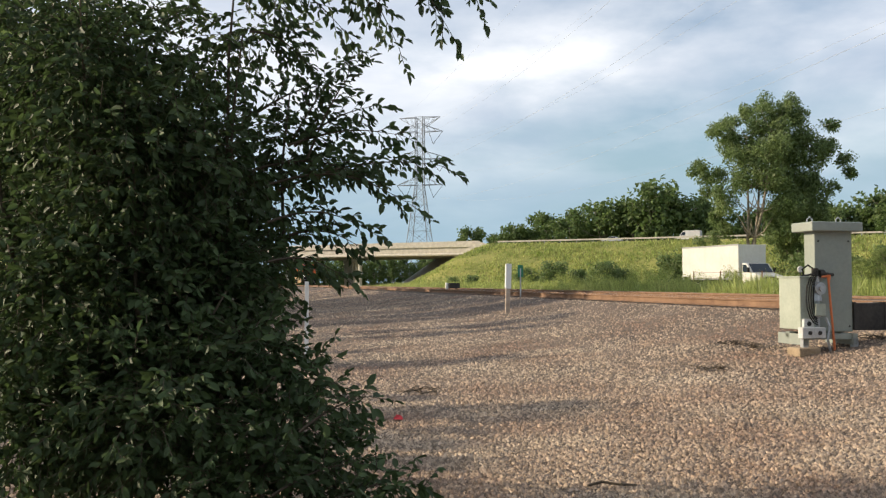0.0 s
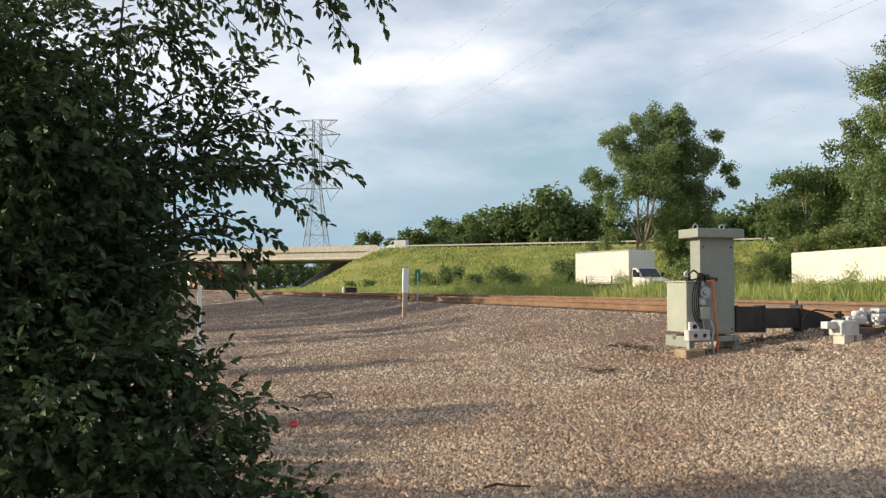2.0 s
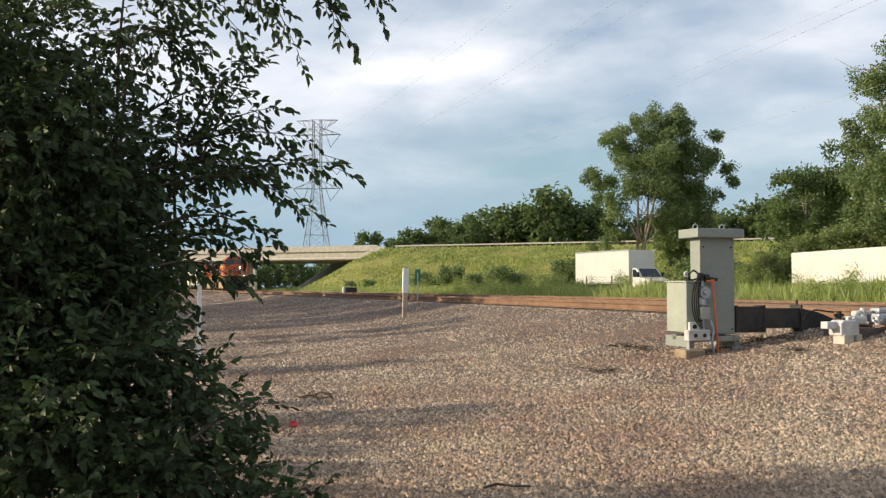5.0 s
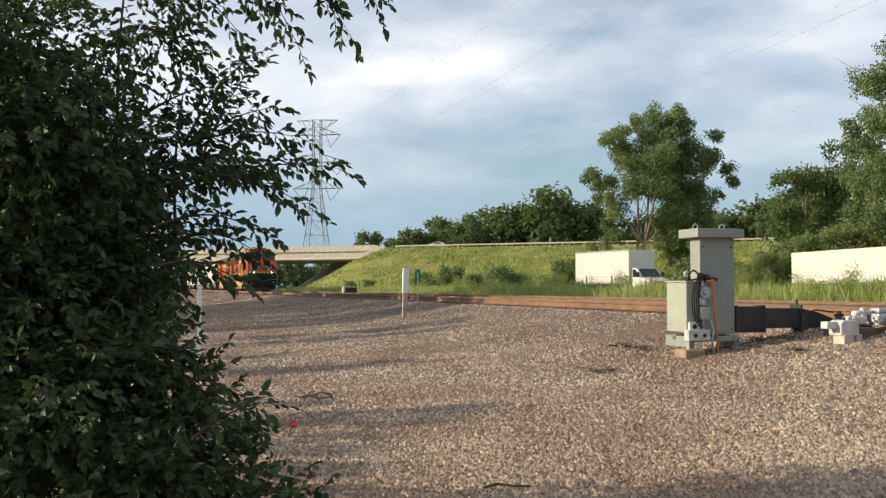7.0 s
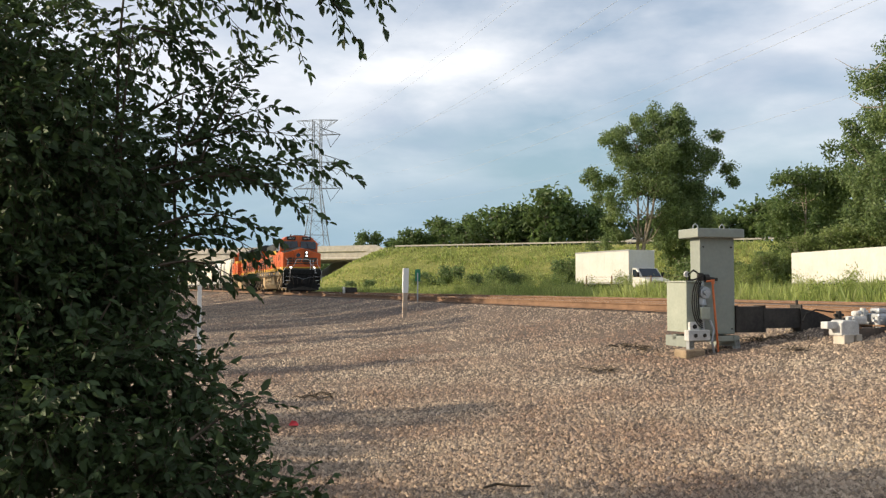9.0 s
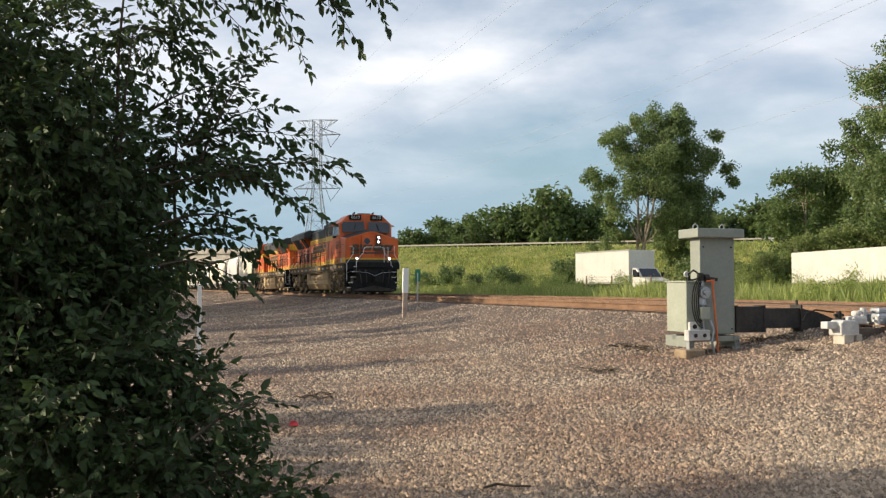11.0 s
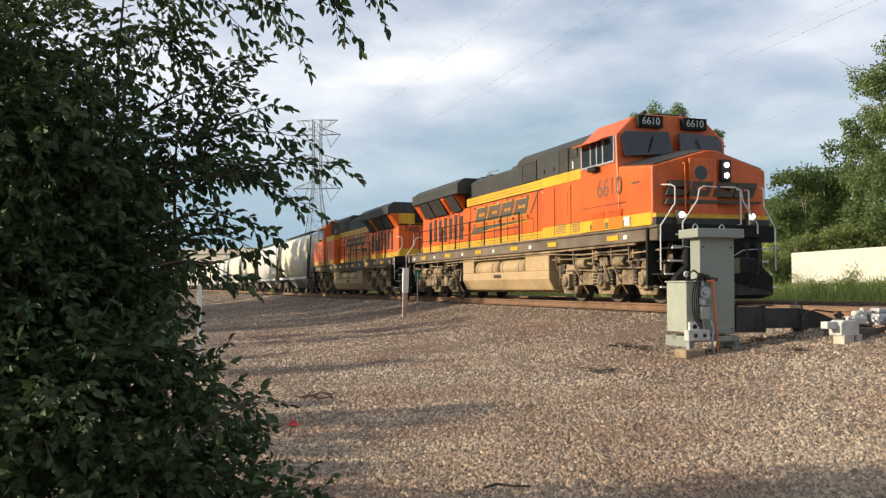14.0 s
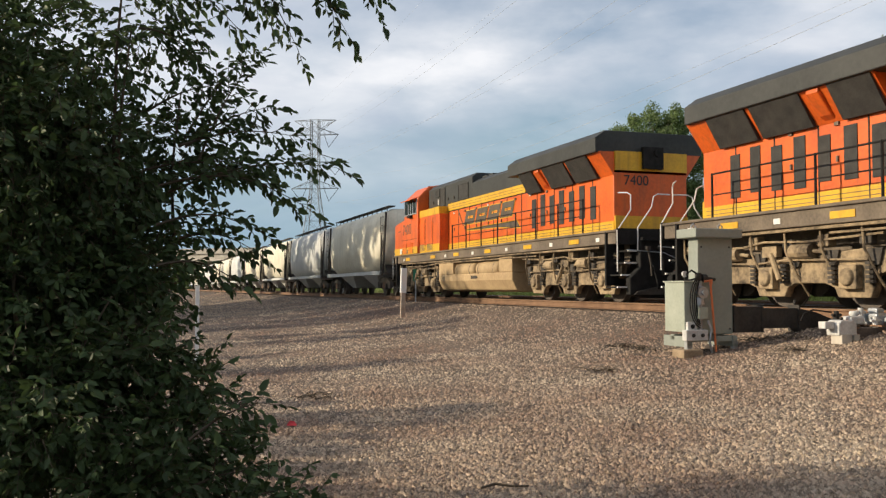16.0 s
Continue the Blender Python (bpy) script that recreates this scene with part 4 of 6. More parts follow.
def build_hopper():
    """Covered hopper car with bulging sides; front coupler face at x = 0."""
    t = thing("covered_hopper", TRACK @ pose(0, 0, RAIL), "cream covered hopper car with soot-stained sides", "freight car", "hopper cars")
    # body: rounded section, ends drawn in
    sec = [(-0.62, 1.02), (-1.2, 1.1), (-1.52, 1.5), (-1.58, 2.3), (-1.57, 3.1), (-1.46, 3.7), (-1.2, 3.98), (-0.7, 4.1), (0.7, 4.1), (1.2, 3.98), (1.46, 3.7), (1.57, 3.1), (1.58, 2.3), (1.52, 1.5), (1.2, 1.1), (0.62, 1.02)]
    stations = [(-1.35, 0.80, 1.0), (-1.75, 0.93, 0.55), (-2.3, 1.0, 0.15), (-3.2, 1.0, 0), (-7.1, 1.0, 0), (-7.5, 1.0, 0), (-11.4, 1.0, 0), (-12.3, 1.0, 0.15), (-12.85, 0.93, 0.55), (-13.25, 0.80, 1.0)]
    sh = Shape()
    n = len(sec)
    for x, k, lift in stations:
        sh.v += [(x, y * k, z + lift * max(0, 1.9 - z) * 0.9) for y, z in sec]
    for a in range(len(stations) - 1):
        sh.f += [(a * n + i, a * n + (i + 1) % n, (a + 1) * n + (i + 1) % n, (a + 1) * n + i) for i in range(n)]
    sh.f += [tuple(range(n))[::-1], tuple(range((len(stations) - 1) * n, len(stations) * n))]
    body = part("body", sh, CREAM, t, "cream steel hopper body", smooth=True)
    for s in (-1, 1):
        part("side_sill", Shape().box(-13.4, -1.2, min(s * 1.42, s * 1.56), max(s * 1.42, s * 1.56), 0.98, 1.16), PALEGREY, t, "pale side sill")
        for x in (-0.95, -13.65):
            e = Shape().rod((x, s * 1.45, 1.0), (x, s * 1.3, 3.9), 0.06, n=6).rod((x - 0.35 if x > -5 else x + 0.35, s * 1.45, 1.1), (x - 0.75 if x > -5 else x + 0.75, s * 1.3, 3.6), 0.05, n=6)
            part("end_post", e, CARFRAME, t, "dark end post")
            ld = Shape()
            for k in range(8):
                ld.rod((x - 0.2, s * 1.5, 1.1 + 0.36 * k), (x + 0.2, s * 1.5, 1.1 + 0.36 * k), 0.015, n=5)
            ld.rod((x - 0.2, s * 1.5, 1.0), (x - 0.2, s * 1.5, 3.7), 0.018, n=5).rod((x + 0.2, s * 1.5, 1.0), (x + 0.2, s * 1.5, 3.7), 0.018, n=5)
            part("ladder", ld, CARFRAME, t)
        rw = Shape().box(-13.3, -1.3, min(s * 0.75, s * 1.1), max(s * 0.75, s * 1.1), 4.2, 4.24)
        for k in range(13):
            rw.rod((-1.6 - 0.95 * k, s * 1.08, 4.0), (-1.6 - 0.95 * k, s * 1.08, 4.22), 0.025, n=5)
        part("roof_walk", rw, CARFRAME, t, "dark grated roof walk")
    for x in (-3.6, -7.3, -11.0):
        part("roof_hatch", Shape().rod((x, 0, 4.08), (x, 0, 4.26), 0.45, 0.42, n=14), PALEGREY, t)
    for x in (-4.7, -9.9):
        part("hopper_bay", Shape().add([(x - 1.7, -1.2, 1.08), (x + 1.7, -1.2, 1.08), (x + 1.7, 1.2, 1.08), (x - 1.7, 1.2, 1.08), (x - 0.4, -0.7, 0.38), (x + 0.4, -0.7, 0.38), (x + 0.4, 0.7, 0.38), (x - 0.4, 0.7, 0.38)], [(0, 1, 5, 4), (1, 2, 6, 5), (2, 3, 7, 6), (3, 0, 4, 7), (4, 5, 6, 7), (3, 2, 1, 0)]), PALEGREY, t, "pale sloping discharge bay")
    part("centre_sill", Shape().box(-14.1, -0.5, -0.3, 0.3, 0.8, 1.1).box(-1.6, -0.7, -1.45, 1.45, 0.95, 1.08).box(-13.9, -13.0, -1.45, 1.45, 0.95, 1.08), CARFRAME, t)
    part("end_bulkhead", Shape().extrude([(-1.4, 1.02), (-1.32, 1.02), (-2.2, 1.9), (-2.3, 1.85)], -1.1, 1.1, "y"), CARFRAME, t)
    for x, d in ((-0.5, 1), (-14.1, -1)):
        part("coupler", Shape().box(min(x, x + 0.5 * d), max(x, x + 0.5 * d), -0.11, 0.11, 0.74, 0.94), RUST, t)
    wheels = []
    for c in (-1.9, -12.7):
        for s in (-1, 1):
            o = [(c - 1.15, 0.62), (c - 1.15, 0.36), (c - 0.72, 0.34), (c - 0.45, 0.62), (c - 0.3, 0.3), (c + 0.3, 0.3), (c + 0.45, 0.62), (c + 0.72, 0.34), (c + 1.15, 0.36), (c + 1.15, 0.62), (c + 0.5, 0.86), (c - 0.5, 0.86)]
            part("bogie_side_frame", Shape().extrude(o, s * 0.98, s * 1.14, "y"), CARFRAME, t)
            for d in (-0.12, 0.12):
                part("coil_spring", Shape().rod((c + d, s * 1.08, 0.34), (c + d, s * 1.08, 0.62), 0.09, n=8), RUST, t)
        part("bogie_bolster", Shape().box(c - 0.2, c + 0.2, -1.1, 1.1, 0.6, 0.86), CARFRAME, t)
        for d in (-0.88, 0.88):
            wheels.append(wheelset(t, c + d, 0.42))
    return t, wheels


loco_lead, loco_lead_wheels = build_loco("6610", "orange diesel locomotive with yellow stripes and dark roof, cab leading")
loco_trail, loco_trail_wheels = build_loco("7400", "orange diesel locomotive running cab last, coupled behind the first")
hopper, hopper_wheels = build_hopper()
HOPPERS = [hopper] + [copy_thing(hopper, TRACK @ pose(0, 0, RAIL)) for k in range(10)]
for k, h in enumerate(HOPPERS):
    if k % 3 == 1:
        tagged(h, "pale grey covered hopper car with soot-stained sides")
        for c in h.children:
            if c.name.startswith("body"):
                c.data = c.data.copy()
                c.data.materials[0] = PALEGREY

# ---- foliage tools ----


def leaf_mesh(name, pos, way, nrm, length, width, mat, fold=0.18):
    """Many folded six-cornered leaves in one mesh, from arrays of places, directions, normals and sizes."""
    pos, way, nrm = (np.asarray(a, dtype=float) for a in (pos, way, nrm))
    length, width = np.asarray(length, dtype=float)[:, None], np.asarray(width, dtype=float)[:, None]
    way /= np.linalg.norm(way, axis=1, keepdims=True) + 1e-9
    side = np.cross(way, nrm)
    side /= np.linalg.norm(side, axis=1, keepdims=True) + 1e-9
    up = np.cross(side, way)
    n = len(pos)
    v = np.empty((n, 6, 3))
    v[:, 0] = pos
    v[:, 1] = pos + way * length * 0.28 + side * width * 0.46 + up * width * fold
    v[:, 2] = pos + way * length * 0.68 + side * width * 0.40 + up * width * fold
    v[:, 3] = pos + way * length - up * width * 0.15
    v[:, 4] = pos + way * length * 0.68 - side * width * 0.40 + up * width * fold
    v[:, 5] = pos + way * length * 0.28 - side * width * 0.46 + up * width * fold
    me = bpy.data.meshes.new(name)
    me.vertices.add(n * 6)
    me.vertices.foreach_set("co", v.ravel())
    base = np.arange(n)[:, None] * 6
    loops = np.concatenate([base + np.array([0, 5, 4, 3]), base + np.array([0, 3, 2, 1])], axis=1).ravel()
    me.loops.add(len(loops))
    me.loops.foreach_set("vertex_index", loops)
    me.polygons.add(n * 2)
    me.polygons.foreach_set("loop_start", np.arange(n * 2) * 4)
    me.polygons.foreach_set("loop_total", np.full(n * 2, 4))
    me.materials.append(mat)
    me.update(calc_edges=True)
    return me


def cloud(rng, clumps, count, size, aspect=0.55, shell=0.45):
    """Leaf places spread over rounded clumps (x, y, z, radius), thicker toward their skins."""
    c = np.repeat(np.array(clumps, dtype=float), 9, axis=0)
    off = rng.normal(size=(len(c), 3))
    off /= np.linalg.norm(off, axis=1, keepdims=True)
    c[:, :3] += off * c[:, 3:] * rng.uniform(0.25, 0.85, (len(c), 1))
    c[:, 3] *= rng.uniform(0.3, 0.62, len(c))
    wgt = c[:, 3] ** 2
    pick = rng.choice(len(c), count, p=wgt / wgt.sum())
    d = rng.normal(size=(count, 3))
    d /= np.linalg.norm(d, axis=1, keepdims=True)
    r = (1 - shell * rng.random(count) ** 1.6) * (0.86 + 0.22 * rng.random(count))
    pos = c[pick, :3] + d * (c[pick, 3] * r)[:, None] * np.array([1, 1, 0.85])
    pos += rng.normal(size=(count, 3)) * (0.15 * c[pick, 3])[:, None]
    way = d * 0.6 + rng.normal(size=(count, 3)) * 0.7 + np.array([0, 0, -0.35])
    nrm = d + rng.normal(size=(count, 3)) * 0.6 + np.array([0, 0, 0.5])
    ln = size * (0.7 + 0.6 * rng.random(count))
    return pos, way, nrm, ln, ln * aspect


def build_tree(m, height, spread, label, seed, mat, leaves, leaf, stems=2, bare=0.25, lobes=26, group="", squat=1.0, bottom=0.0, own=None):
    """A tree: forked tapered trunk with limbs, and a crown of leaf clumps at the limb ends."""
    rng = np.random.default_rng(seed)
    t = thing("tree", m, label, "tree", group)
    wood = Shape()
    tips = []
    for k in range(stems):
        a = 2 * math.pi * (k + 0.3) / stems + rng.random()
        lean = spread * (0.16 + 0.12 * rng.random()) if stems > 1 else spread * 0.05
        p = Vector((0.12 * spread * 0.1 * math.cos(a), 0.02 * spread * math.sin(a), -0.1))
        r = height * 0.014 * (1.25 if stems == 1 else 0.9)
        for j in range(6):
            f = (j + 1) / 6
            q = Vector(((0.2 * spread * f if own else 0) + math.cos(a) * lean * f ** 1.2 + rng.normal() * 0.012 * height, math.sin(a) * lean * f ** 1.2 + rng.normal() * 0.012 * height, height * 0.86 * f))
            wood.rod(p, q, r, r * 0.82, n=7, caps=False)
            if f > bare:
                for b in range(3):
                    th = rng.random() * 2 * math.pi
                    reach = spread * (0.18 + 0.22 * rng.random()) * (1.1 - 0.6 * abs(f - 0.6)) * (0.62 if own else 1.0)
                    e = q + Vector((math.cos(th) * reach, math.sin(th) * reach, height * (0.04 + 0.10 * rng.random())))
                    mid = q.lerp(e, 0.5) + Vector((0, 0, -0.02 * height))
                    wood.rod(q, mid, r * 0.5, r * 0.34, n=5, caps=False)
                    wood.rod(mid, e, r * 0.34, r * 0.12, n=5, caps=False)
                    tips.append(e)
            p, r = q, r * 0.82
    part("trunk", wood, BARK, t, "pale forked trunk and limbs", smooth=True)
    cl = [(e.x, e.y, min(e.z, height * 0.93), spread * (0.08 + 0.07 * rng.random())) for e in tips if math.hypot(e.x, e.y) < spread * 0.42]
    if own:
        cl = [(x + rng.normal() * 0.25, rng.normal() * spread * 0.2, z + rng.normal() * 0.25, r * k) for x, z, r in own for k in (1.1, 0.9, 0.7)]
        lobes = 0
    for k in range(lobes):
        th, f = rng.random() * 2 * math.pi, bottom + (1 - bottom) * rng.random()
        rad = spread * 0.46 * math.sin(math.pi * min(0.97, 0.16 + 0.78 * f)) ** 0.7 * (0.55 + 0.5 * rng.random())
        cl.append((math.cos(th) * rad, math.sin(th) * rad, height * (bare + (0.97 - bare) * f) * squat, spread * (0.09 + 0.09 * rng.random())))
    crown = new("crown", leaf_mesh("crown", *cloud(rng, cl, leaves, leaf), mat))
    crown.parent = t
    return t


# ---- near thicket ----
thick_rng = random.Random(5)


class Spray:
    """Leaves and fine wood gathered for one branch or one mass."""

    def __init__(self):
        self.leaves, self.wood = [[], [], [], []], Shape()


core = Spray()
BRANCHES = []


def put_leaf(sp, p, way, size):
    g = thick_rng.gauss
    sp.leaves[0].append(tuple(p))
    sp.leaves[1].append((way.x + g(0, .3), way.y + g(0, .3), way.z + g(0, .3)))
    sp.leaves[2].append((g(0, .6), -0.35 + g(0, .6), 0.7 + g(0, .5)))
    sp.leaves[3].append(size * thick_rng.uniform(0.65, 1.25))


def twig(sp, p, way, length, size=0.064, step=0.021):
    """A thin drooping twig with leaves set alternately on both sides."""
    d = way.normalized()
    k, q, flip = 0.0, Vector(p), 1
    pts = [q.copy()]
    while k < length:
        d = (d + Vector((thick_rng.gauss(0, .05), thick_rng.gauss(0, .05), -0.035))).normalized()
        q = q + d * step
        k += step
        flip = -flip
        side = d.cross(Vector((0, 0.3, 1))).normalized() * flip
        put_leaf(sp, q, d * 0.6 + side * 0.6 + Vector((0, 0, -0.4)), size * (0.65 + 0.35 * min(1, k / length * 3)) * (1.1 - 0.3 * k / length))
        pts.append(q.copy())
    put_leaf(sp, q, d, size)
    sp.wood.tube([pts[0], pts[-1]], 0.002, n=3)


def bough(a, b):
    """An arching branch from a to b with side twigs; its meshes are kept about a."""
    sp = Spray()
    root, b = Vector(a), Vector(b) - Vector(a)
    a = Vector((0, 0, 0))
    run = b.length
    n = max(6, int(run / 0.05))
    pts = []
    for i in range(n + 1):
        f = i / n
        p = a.lerp(b, f) + Vector((0, 0, 0.14 * run * math.sin(math.pi * f) * (0.6 if b.z > 0 else 1)))
        pts.append(p)
        if i and f < 0.95:
            d = (p - pts[-2]).normalized()
            for s in (-1, 1):
                if thick_rng.random() < 0.85:
                    side = d.cross(Vector((0, 1, 0.2))).normalized() * s
                    twig(sp, p, d * 0.8 + side * 0.5 + Vector((0, thick_rng.gauss(0, .4), -0.15)), thick_rng.uniform(0.04, 0.15) * (1.2 - 0.5 * f))
    sp.wood.limb(pts, [0.007 * (1.15 - i / n) for i in range(n + 1)], 5)
    twig(sp, b, b.normalized() + Vector((0, 0, -0.5)), 0.12)
    BRANCHES.append((root, sp))


def clump(c, r, fill):
    """A mass of leafy twigs round a place."""
    c = Vector(c)
    for i in range(int(640 * fill * (r / 0.6) ** 2)):
        d = Vector((thick_rng.gauss(0, 1), thick_rng.gauss(0, 1), thick_rng.gauss(0, 1))).normalized()
        p = c + d * r * thick_rng.uniform(0.15, 0.85)
        twig(core, p, d + Vector((thick_rng.gauss(0, .6), thick_rng.gauss(0, .6), thick_rng.gauss(0, .5) - 0.2)), thick_rng.uniform(0.06, 0.17), 0.060, 0.025)


bough((-1.45, 4.85, 2.06), (-0.57, 5.0, 2.2))
bough((-1.48, 4.75, 2.08), (-0.71, 4.9, 1.97))
bough((-1.45, 4.65, 1.87), (-0.95, 4.8, 1.84))
bough((-1.36, 4.75, 1.81), (-0.98, 4.9, 1.73))
bough((-1.43, 4.95, 2.32), (-0.8, 5.1, 2.39))
bough((-1.45, 5.05, 2.33), (-1.1, 5.2, 2.88))
bough((-1.42, 5.05, 2.33), (-0.98, 5.2, 2.58))
bough((-1.33, 5.0, 2.25), (-1.07, 5.0, 2.74))
bough((-1.07, 4.45, 3.22), (-0.74, 4.6, 2.76))
bough((-0.86, 4.35, 3.22), (-0.47, 4.5, 2.81))
bough((-1.47, 4.65, 3.15), (-1.05, 4.8, 2.87))
bough((-0.49, 4.25, 3.22), (-0.33, 4.4, 2.93))
bough((-1.38, 4.45, 1.66), (-1.02, 4.6, 1.58))
bough((-1.08, 3.95, 0.9), (-0.8, 4.1, 1.04))
bough((-0.95, 3.95, 0.58), (-0.62, 4.1, 0.66))
bough((-1.62, 4.85, 2.94), (-1.35, 5.0, 2.81))
bough((-1.55, 5.15, 2.22), (-1.03, 5.3, 2.24))
bough((-1.61, 4.95, 2.19), (-0.9, 5.1, 2.07))
bough((-1.2, 3.95, 0.62), (-0.84, 4.1, 0.74))
bough((-1.65, 4.85, 3.28), (-1.42, 5.0, 2.95))
bough((-1.26, 4.65, 3.27), (-0.94, 4.8, 2.99))
bough((-1.65, 5.05, 2.52), (-1.24, 5.2, 2.71))
clump((-2.42, 4.6, 2.67), 0.62, 0.75)
clump((-2.06, 4.9, 2.86), 0.54, 0.32)
clump((-1.67, 5.2, 3.01), 0.39, 0.30)
clump((-2.12, 4.6, 2.15), 0.65, 1.00)
clump((-1.76, 4.9, 2.22), 0.42, 0.75)
clump((-1.56, 5.2, 2.39), 0.27, 0.50)
clump((-2.4, 4.5, 1.52), 0.67, 1.00)
clump((-2.0, 4.6, 1.52), 0.60, 1.00)
clump((-1.61, 4.8, 1.61), 0.34, 1.00)
clump((-1.54, 5.0, 1.83), 0.22, 0.60)
clump((-1.8, 4.3, 0.94), 0.64, 1.00)
clump((-1.45, 4.5, 1.19), 0.31, 1.00)
clump((-1.25, 4.3, 0.81), 0.40, 0.90)
clump((-0.93, 4.2, 0.50), 0.34, 0.85)
clump((-2.69, 6.0, 2.33), 0.96, 0.80)
clump((-2.75, 6.0, 1.14), 0.96, 0.80)
clump((-2.71, 6.0, 2.93), 0.59, 0.25)
clump((-2.09, 5.8, 1.69), 0.50, 0.80)
clump((-1.25, 4.5, 1.08), 0.22, 0.70)
clump((-0.68, 4.1, 0.46), 0.22, 0.45)
clump((-1.45, 4.1, 0.52), 0.36, 1.00)
clump((-3.09, 5.2, 2.91), 0.61, 0.90)
clump((-3.26, 5.4, 2.15), 0.67, 0.90)
clump((-2.95, 5.6, 3.19), 0.52, 0.60)
clump((-3.03, 5.0, 1.27), 0.68, 0.80)
clump((-2.38, 4.3, 0.84), 0.64, 1.00)
# the thicket goes on above and beside the view: unseen clumps added to shade it
clump((-3.4, 3.3, 1.2), 0.8, 0.7)
clump((-3.3, 3.4, 2.4), 0.8, 0.7)
clump((-3.2, 3.6, 3.5), 0.8, 0.7)
clump((-2.1, 4.6, 3.9), 0.7, 0.6)
clump((-1.4, 4.9, 3.9), 0.5, 0.5)


def build_thicket():
    t = thing("thicket", pose(0, 0, 0), "dense dark green elm thicket with drooping leafy branches", "bush")
    for x, y, h, dx in ((-1.9, 4.9, 3.4, 0.2), (-2.3, 4.6, 3.2, -0.2), (-1.6, 5.0, 2.6, 0.15), (-1.8, 4.4, 1.5, 0.2), (-1.35, 4.3, 0.9, 0.2), (-2.6, 4.5, 3.0, -0.4), (-1.95, 4.4, 2.2, -0.1), (-1.75, 4.8, 2.9, 0.1)):
        s = Shape()
        p, z0 = Vector((x, y, ground_z(x, y) - 0.05)), ground_z(x, y)
        pts = [p]
        for k in range(6):
            pts.append(Vector((x + dx * ((k + 1) / 6) ** 1.5 + thick_rng.gauss(0, .03), y + thick_rng.gauss(0, .04), z0 + h * (k + 1) / 6)))
        s.limb(pts, [0.024 * (1.1 - k / 6.5) for k in range(7)], 7)
        part("stem", s, TWIG, t, smooth=True)
    tagged(part("twig_mass", core.wood, TWIG, t), kind="stuff")

    def leaves(sp, parent, name):
        ln = np.array(sp.leaves[3])
        ob = new(name, leaf_mesh(name, sp.leaves[0], sp.leaves[1], sp.leaves[2], ln, ln * 0.52, LEAF_NEAR))
        ob.parent = parent
        return tagged(ob, "small pointed dark green leaves", kind="stuff")
    leaves(core, t, "foliage")
    made = []
    for root, sp in BRANCHES:
        br = tagged(part("branch", sp.wood, TWIG, t, "drooping leafy branch", m=Matrix.Translation(root)), kind="stuff")
        leaves(sp, br, "branch_leaves")
        made.append(br)
    return made


thicket_branches = build_thicket()

# ---- trees ----


def place(x, y, turn=0.0, k=1.0):
    return pose(x, y, ground_z(x, y), 0, 0, turn) @ Matrix.Diagonal((k, k, k, 1))


# hedgerow along the edge of the stone yard, whose shade falls across it
hedge = build_tree(place(-13.2, 10.4), 5.3, 1.7, "small leafy hedgerow tree at the yard's edge", 11, LEAF_NEAR, 1800, 0.16, 2, 0.15, 18, "hedgerow trees")
for x, y, k, a in ((-13, 7.4, 0.9, 60), (-12.4, 8.9, 0.85, 210), (-12.8, 12.0, 0.8, 300), (-15, 13.2, 0.75, 40), (-13.6, 16.6, 1.0, 100), (-14.5, 20.0, 0.8, 200), (-14, 24.0, 1.1, 160), (-13.5, 26.2, 1.15, 20), (-15, 31.5, 1.0, 300), (-14, 35.2, 1.25, 70), (-15, 38.0, 1.35, 130),
                   (-16, 41.5, 1.5, 10), (-17, 45, 1.4, 250), (-18, 49, 1.6, 90)):
    copy_thing(hedge, place(x, y, a, k))
grove = build_tree(place(-34, 34), 14.5, 6.5, "mostly unseen leafy grove tree, set to shade the place", 12, LEAF_TREE, 2200, 0.48, 1, 0.2, 30, "grove trees")
# the row at negative y is unseen, added to keep sky light off camera-facing sides
for x, y, k, a in ((-36, 47, 1.0, 50), (-33, 58, 0.8, 120), (-40, 66, 1.05, 200), (-44, 80, 0.9, 280), (-50, 96, 1.0, 30), (-58, 120, 1.05, 90), (-19, 33.5, 0.5, 10), (-19, 39, 0.6, 80), (-20, 44, 0.62, 130), (-21, 49, 0.62, 200), (-23, 55, 0.62, 300), (-26, 62, 0.6, 40), (-30, 70, 0.7, 80), (-33, 78, 0.7, 160), (-37, 88, 0.75, 10), (-42, 100, 0.8, 220), (-48, 112, 0.8, 300), (-27, 45.5, 1.05, 60), (-27, 48.5, 1.1, 150), (-28, 51.5, 1.1, 240), (-28, 54.5, 1.05, 330), (-31, 50, 1.15, 20), (-30, 58, 1.15, 10), (-31, 61.5, 1.15, 130), (-32, 65, 1.1, 250), (-22, -14, 1.0, 15), (-13, -17, 1.1, 75), (-5, -15, 0.95, 140), (3, -18, 1.15, 210), (11, -15, 1.0, 260), (19, -18, 1.1, 310), (28, -17, 1.05, 30), (-30, -8, 1.0, 120)):
    copy_thing(grove, place(x, y, a, k))

